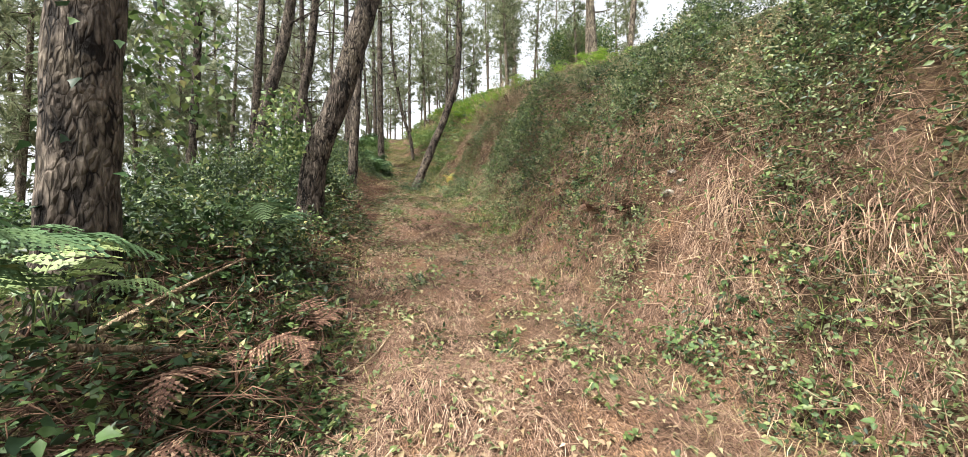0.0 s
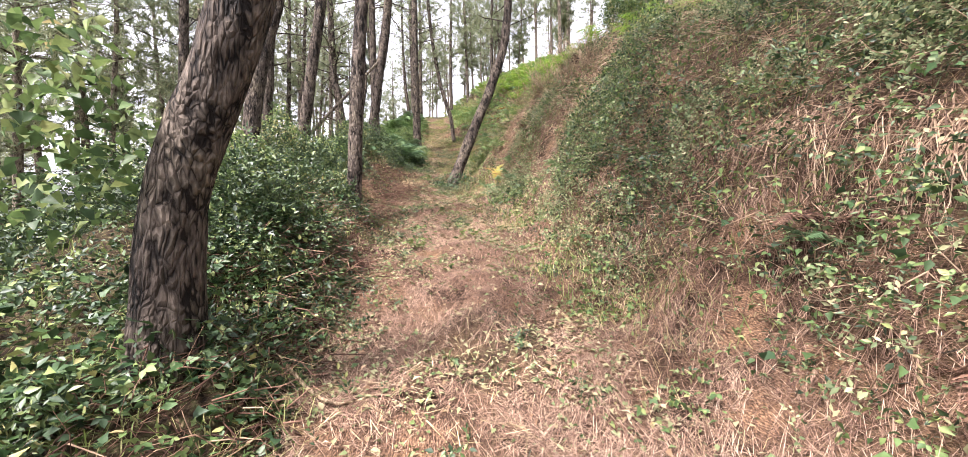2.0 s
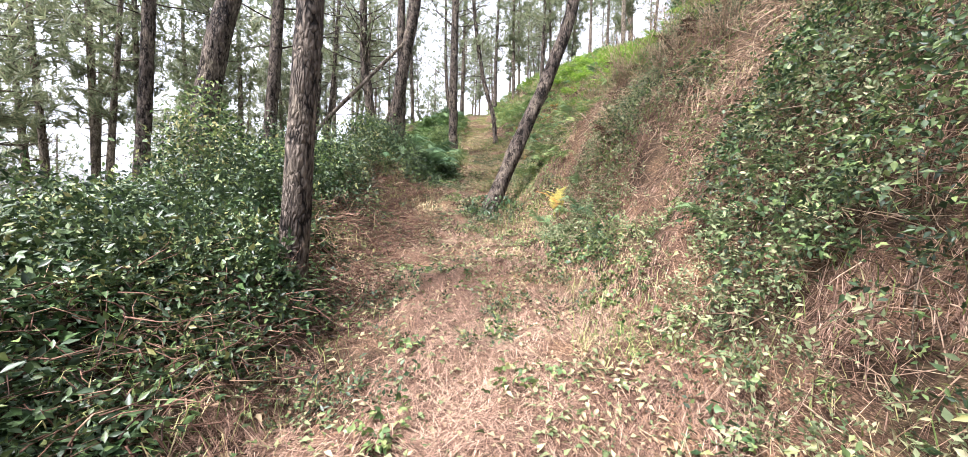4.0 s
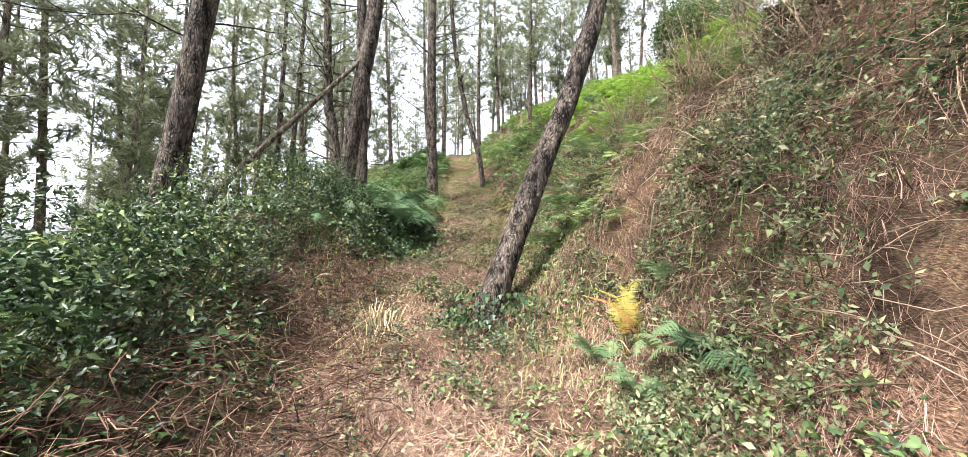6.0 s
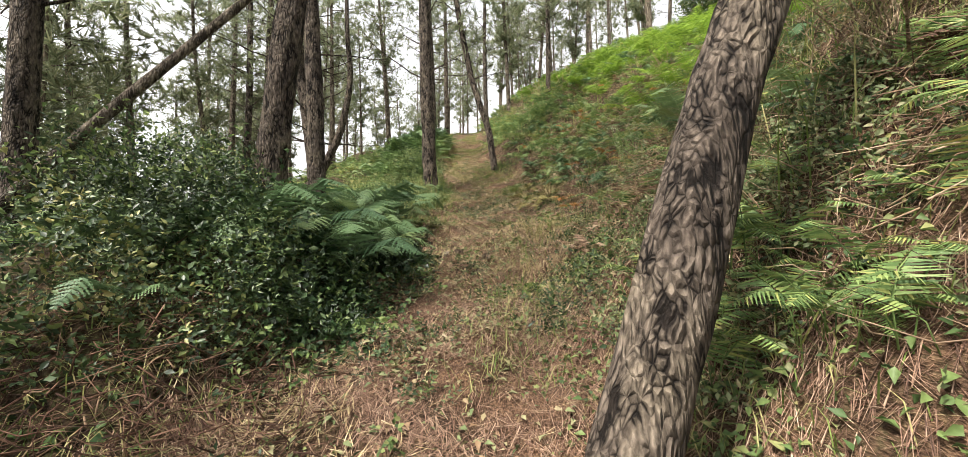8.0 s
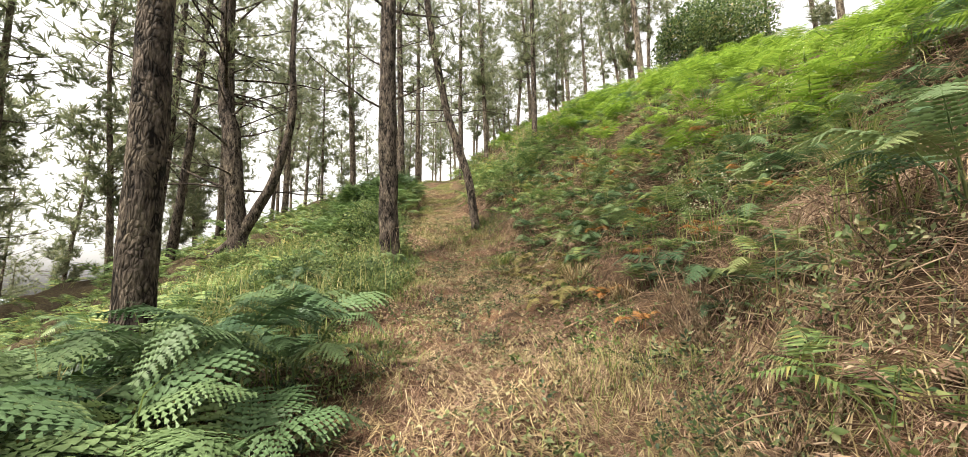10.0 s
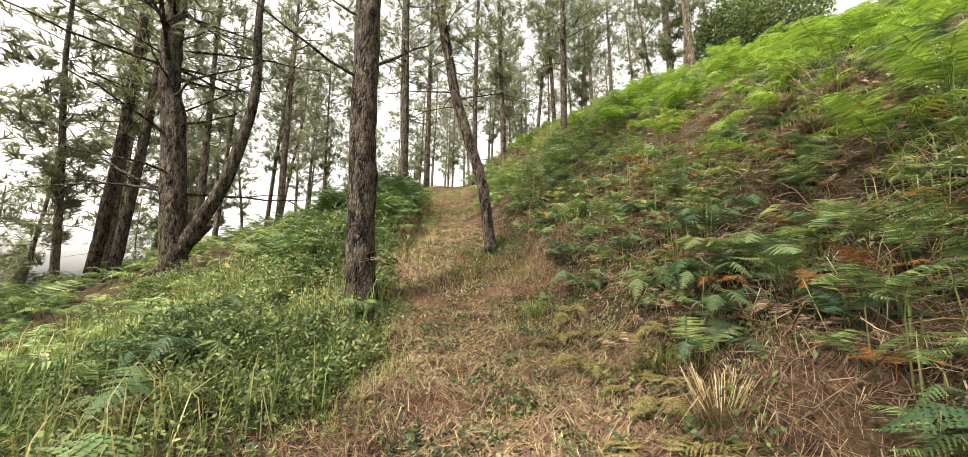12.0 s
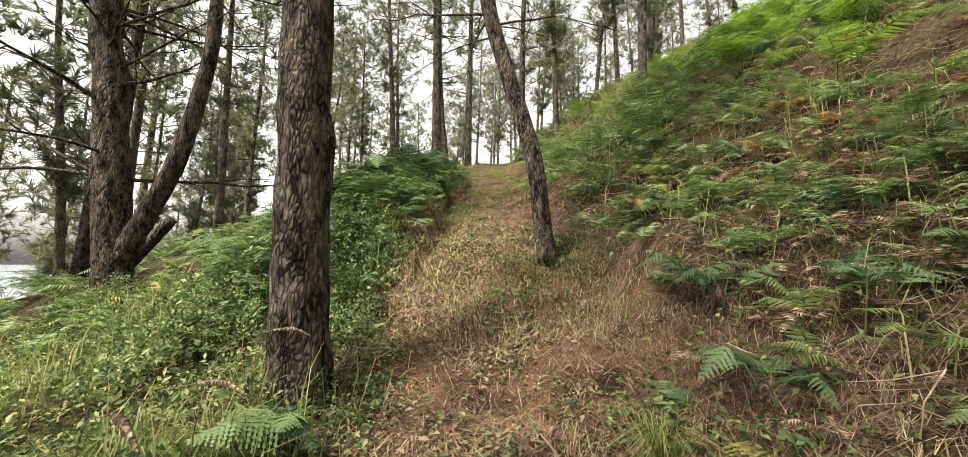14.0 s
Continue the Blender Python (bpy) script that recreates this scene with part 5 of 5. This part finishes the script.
def stone(x, y, size, seed):
    """A rough lump of pale rock half sunk in the bank."""
    r = np.random.default_rng(seed)
    bm = bmesh.new()
    bmesh.ops.create_icosphere(bm, subdivisions=3, radius=size)
    for v in bm.verts:
        k = 0.75 + 0.5 * float(vnoise(v.co.x + 3, v.co.y + v.co.z * 1.3, size * 0.8, seed))
        v.co = v.co * k
        v.co.z *= 0.75
    me = bpy.data.meshes.new("stone")
    bm.to_mesh(me)
    bm.free()
    me.materials.append(M_STONE)
    ob = tagged(new("stone", me), "pale grey stone sticking out of the bank", "stone", "stones in the bank")
    ob.matrix_world = pose(x, y, float(ground(x, y)) + size * 0.1, 0, 0, float(r.uniform(0, 360)))


stone(2.79, 2.92, 0.05, 4)
stone(2.88, 2.86, 0.04, 5)
stone(2.9, 3.0, 0.045, 6)
stone(0.74, 13.95, 0.05, 7)


# broad-leaved tree on the ridge
def ridge_tree(x, y, size):
    r = np.random.default_rng(66)
    tree = empty("broadleaf_tree", pose(x, y, gz(x, y, 0.1)), "dark green round-topped broad-leaved tree on the ridge", "tree")
    part("trunk", raw_mesh("trunk", *tube(smooth_line([(0, 0, 0), (0.1, 0, size * 0.4), (0, 0.1, size * 0.8)], 10), np.linspace(0.16, 0.05, 10), 8), M_BARK, True), tree)
    spots = []
    while len(spots) < 24000:
        p = r.normal(size=3)
        p = p / np.linalg.norm(p) * r.uniform(0.02, 1.0) ** 0.4
        lump = 0.75 + 0.5 * vnoise(p[0] + 5, p[1] + p[2] * 1.7, 0.45, 9)
        spots.append(p * lump * np.array([size * 0.62, size * 0.62, size * 0.5]) + np.array([0, 0, size * 0.62]))
    spots = np.array(spots)
    m = turns(r.uniform(0, 6.28, len(spots)), r.normal(size=len(spots)) * 0.6, r.normal(size=len(spots)) * 0.6)
    part("crown", raw_mesh("crown", *stamp(leaf_shape(0.6), m, spots, r.uniform(0.12, 0.22, len(spots))), M_BRAMBLE), tree)


ridge_tree(18.5, 34.5, 5.5)


# white flower heads on the bank
def flowers(x, y, r):
    plant = empty("white_flowers", pose(x, y, gz(x, y, 0.01)), "weedy plant with clusters of tiny white flowers", "flower", "white flowers on the bank")
    stems, at = [], []
    for k in range(7):
        tip = np.array([r.uniform(-0.25, 0.2), r.uniform(-0.2, 0.2), r.uniform(0.35, 0.7)])
        stems.append(tube(smooth_line([(0, 0, 0), tip * np.array([0.4, 0.4, 0.6]), tip], 6), np.linspace(0.004, 0.002, 6), 4))
        at += [tip + r.normal(size=3) * 0.035 for j in range(16)]
    at = np.array(at)
    for one in stems:
        part("stem", raw_mesh("stem", *one, M_FERN), plant)
    m = turns(r.uniform(0, 6.28, len(at)), r.normal(size=len(at)) * 0.7, r.normal(size=len(at)) * 0.7)
    part("blossom", raw_mesh("blossom", *stamp(ivy_shape(), m, at, r.uniform(0.008, 0.017, len(at))), M_FLOWER), plant)


for fx, fy in ((4.3, 16.3), (4.6, 16.25), (4.5, 16.9), (5.3, 16.6), (5.0, 16.2), (5.7, 16.7), (3.15, 15.45), (3.3, 15.9), (3.2, 15.2)):
    flowers(fx, fy, ONE_RNG)


# ivy on the trunks
def trunk_ivy(name, x, y, lean, r0, top, count, seed, size=(0.035, 0.075), spread=1.7):
    r = np.random.default_rng(seed)
    h = top * r.uniform(0, 1, count) ** 1.3
    a = r.uniform(0, 2 * np.pi, count)
    rad = r0 * r.uniform(1.02, spread, count)
    at = np.stack([x + lean * h + np.cos(a) * rad, y + np.sin(a) * rad, float(ground(x, y)) + h], -1)
    m = turns(a - np.pi / 2, -1.0 + r.normal(size=count) * 0.4, r.normal(size=count) * 0.4)
    stuff("ivy", *stamp(ivy_shape(), m, at, r.uniform(*size, count)), M_IVY, "ivy climbing a pine trunk", "ivy")


trunk_ivy("ivy", -0.9, 2.2, 0.06, 0.13, 2.2, 90, 3)
trunk_ivy("ivy", -0.98, 13.85, 0.1, 0.15, 0.8, 90, 5)
trunk_ivy("ivy", 1.18, 10.85, 0.4, 0.2, 0.3, 260, 6, (0.03, 0.055), 2.2)


def leaf_spray(x, y, z, rx, ry, rz, count, seed, label, mat=None, size=(0.035, 0.075)):
    """A loose cloud of leaves on climbing shoots."""
    r = np.random.default_rng(seed)
    p = r.normal(size=(count, 3))
    p = p / np.linalg.norm(p, axis=1)[:, None] * r.uniform(0.1, 1, (count, 1)) ** 0.5 * np.array([rx, ry, rz])
    m = turns(r.uniform(0, 2 * np.pi, count), r.normal(size=count) * 0.7 - 0.4, r.normal(size=count) * 0.6)
    stuff("climber", *stamp(leaf_shape(0.7), m, p + np.array([x, y, z]), r.uniform(size[0], size[1], count)), mat or M_BRAMBLE, label, "climbing plant")


leaf_spray(-0.52, 4.15, gz(-0.5, 4.15) + 1.05, 0.26, 0.25, 0.45, 420, 71, "yellow-green climber bushing out beside a leaning pine", M_BRAMBLE)
leaf_spray(-0.7, 2.6, gz(-0.7, 2.6) + 1.2, 0.3, 0.35, 0.75, 420, 72, "leafy climbing shoots beside a thick pine", M_BRAMBLE)
leaf_spray(1.45, 10.75, gz(1.45, 10.75) + 0.15, 0.45, 0.3, 0.1, 260, 73, "low dark ivy round the foot of the leaning pine", M_THICKET, (0.025, 0.05))
leaf_spray(0.95, 10.7, gz(0.95, 10.7) + 0.12, 0.3, 0.2, 0.1, 160, 74, "low dark ivy round the foot of the leaning pine", M_THICKET, (0.025, 0.05))



# brown gorse-like bushes and grass tussocks on the bank
def brown_bush(x, y, size, seed):
    r = np.random.default_rng(seed)
    bush = empty("gorse_bush", pose(x, y, gz(x, y, 0.03)), "rounded brown half-dead gorse bush on the bank", "shrub", "brown bushes on the bank")
    twigs, spots, ways = [], [], []
    for k in range(46):
        way = r.normal(size=3) * np.array([1, 1, 0.7]) + np.array([-0.2, -0.2, 0.9])
        way /= np.linalg.norm(way)
        tip = way * size * r.uniform(0.55, 1.0)
        line = smooth_line([(0, 0, 0), tip * 0.5 + r.normal(size=3) * 0.05 * size, tip], 6)
        twigs.append(tube(line, np.linspace(0.006, 0.002, 6), 3))
        for j in range(9):
            spots.append(line[int(r.integers(2, 6))] + r.normal(size=3) * 0.07 * size)
            ways.append(way + r.normal(size=3) * 0.5)
    part("branchwork", raw_mesh("branchwork", *join(twigs), M_TWIG), bush)
    part("foliage", raw_mesh("foliage", *stamp(needle_tuft(14, 0.1, 0.006, r), aim(np.array(ways), r), np.array(spots), r.uniform(0.7, 1.3, len(spots))), M_HEATH), bush)


for k, (bx, by, bs) in enumerate(((4.8, 18.3, 0.42), (5.6, 17.3, 0.5), (5.95, 17.0, 0.45), (5.2, 18.9, 0.35), (3.6, 32.3, 0.8))):
    brown_bush(bx, by, bs, 400 + k)


def tussock(x, y, tall, count, seed, mat, label):
    r = np.random.default_rng(seed)
    n = count
    a, h = r.uniform(0, 2 * np.pi, n), tall * r.uniform(0.5, 1.1, n)
    flop = r.uniform(0.4, 1.7, n) * h
    way = np.stack([np.cos(a), np.sin(a), 0 * a], -1)
    side = np.stack([-np.sin(a), np.cos(a), 0 * a], -1) * 0.0022
    p0 = way * r.uniform(0, 0.09, (n, 1)) * np.array([1, 1, 0])
    p1 = p0 + way * (flop * 0.35)[:, None] + np.array([0, 0, 1]) * (h * 0.7)[:, None]
    p2 = p0 + way * flop[:, None] + np.array([0, 0, 1]) * (h * (1.0 - 0.45 * flop / h))[:, None]
    v = np.stack([p0 - side, p0 + side, p1 + side, p1 - side, p2], 1).reshape(-1, 3)
    f = (np.arange(n) * 5)[:, None, None] + np.array([[0, 1, 2], [0, 2, 3], [3, 2, 4]])[None]
    ob = tagged(part("grass_tussock", raw_mesh("grass_tussock", v, f.reshape(-1, 3), mat)), label, "grass", "grass tussocks")
    ob.matrix_world = pose(x, y, gz(x, y, 0.02))


GREEN_TUFT, STRAW_TUFT = "tussock of long arching green grass", "tussock of dry straw-coloured grass beside the path"
for k, (tx, ty, tt, tn) in enumerate(((3.8, 14.75, 0.42, 150), (4.05, 15.0, 0.45, 150), (4.3, 15.2, 0.42, 140), (3.95, 14.5, 0.36, 110), (2.38, 17.0, 0.22, 170), (-0.25, 18.35, 0.4, 200), (-0.5, 18.1, 0.35, 160), (0.02, 18.55, 0.3, 160), (-0.15, 14.1, 0.3, 120), (1.95, 18.6, 0.22, 140))):
    tussock(tx, ty, tt, tn, 500 + k, M_GRASS, GREEN_TUFT)
for k, (tx, ty, tt, tn) in enumerate(((0.36, 10.55, 0.34, 70), (0.22, 10.75, 0.3, 60), (0.3, 10.3, 0.26, 60), (2.3, 16.4, 0.3, 120), (2.55, 15.9, 0.3, 120))):
    tussock(tx, ty, tt, tn, 540 + k, M_CUT, STRAW_TUFT)


# leafless shrubs on the dry part of the bank
def dead_shrub(x, y, tall, seed):
    r = np.random.default_rng(seed)
    shrub = empty("dead_shrub", pose(x, y, gz(x, y, 0.03)), "leafless pale grey-brown shrub on the dry bank", "shrub", "dead shrubs on the bank")
    pieces = []
    for k in range(34):
        a, lean = r.uniform(0, 2 * np.pi), r.uniform(0.1, 0.75)
        tip = np.array([np.cos(a) * lean * tall - 0.15 * tall, np.sin(a) * lean * tall, tall * r.uniform(0.5, 1.1)])
        start = r.normal(size=3) * np.array([0.12, 0.12, 0])
        line = smooth_line([start, start + tip * 0.5 + r.normal(size=3) * 0.06 * tall, start + tip], 7)
        pieces.append(tube(line, np.linspace(0.0055, 0.0015, 7) * r.uniform(0.6, 1.4), 4))
        for j in range(4):
            p = line[int(r.integers(2, 7))]
            pieces.append(tube(np.array([p, p + r.normal(size=3) * 0.13 * tall + np.array([0, 0, 0.06])]), [0.002, 0.0008], 3))
    part("branchwork", raw_mesh("branchwork", *join(pieces), M_PALE), shrub)


for k, (sx, sy, st) in enumerate(((3.1, 10.8, 0.75), (3.5, 11.4, 0.8), (3.3, 10.0, 0.7), (3.9, 10.6, 0.8), (2.9, 11.7, 0.55), (3.5, 9.2, 0.7), (4.3, 11.6, 0.8), (2.6, 14.9, 0.5), (5.5, 18.6, 0.6), (4.4, 23.2, 0.9), (3.8, 24.0, 0.9), (3.4, 25.5, 0.9), (4.2, 26.2, 1.0), (3.2, 27.2, 0.9), (4.6, 28.0, 1.0), (3.0, 29.0, 0.9), (5.3, 25.0, 0.8))):
    dead_shrub(sx, sy, st, 200 + k)

# brown withered bracken hanging on the bank and lying along the foot of the thicket
for sx, sy in ((0.05, 1.3), (-0.15, 1.8), (0.1, 2.3), (0.0, 0.9), (-0.3, 1.2), (2.6, 9.9), (2.9, 10.4), (3.2, 11.0), (2.8, 11.5), (3.5, 10.2), (3.9, 11.2), (2.5, 3.4), (2.7, 4.2)):
    bracken(sx, sy, ONE_RNG.uniform(0.4, 0.6), 4, ONE_RNG, M_BRUSH, "withered brown bracken sagging to the ground", "withered bracken")
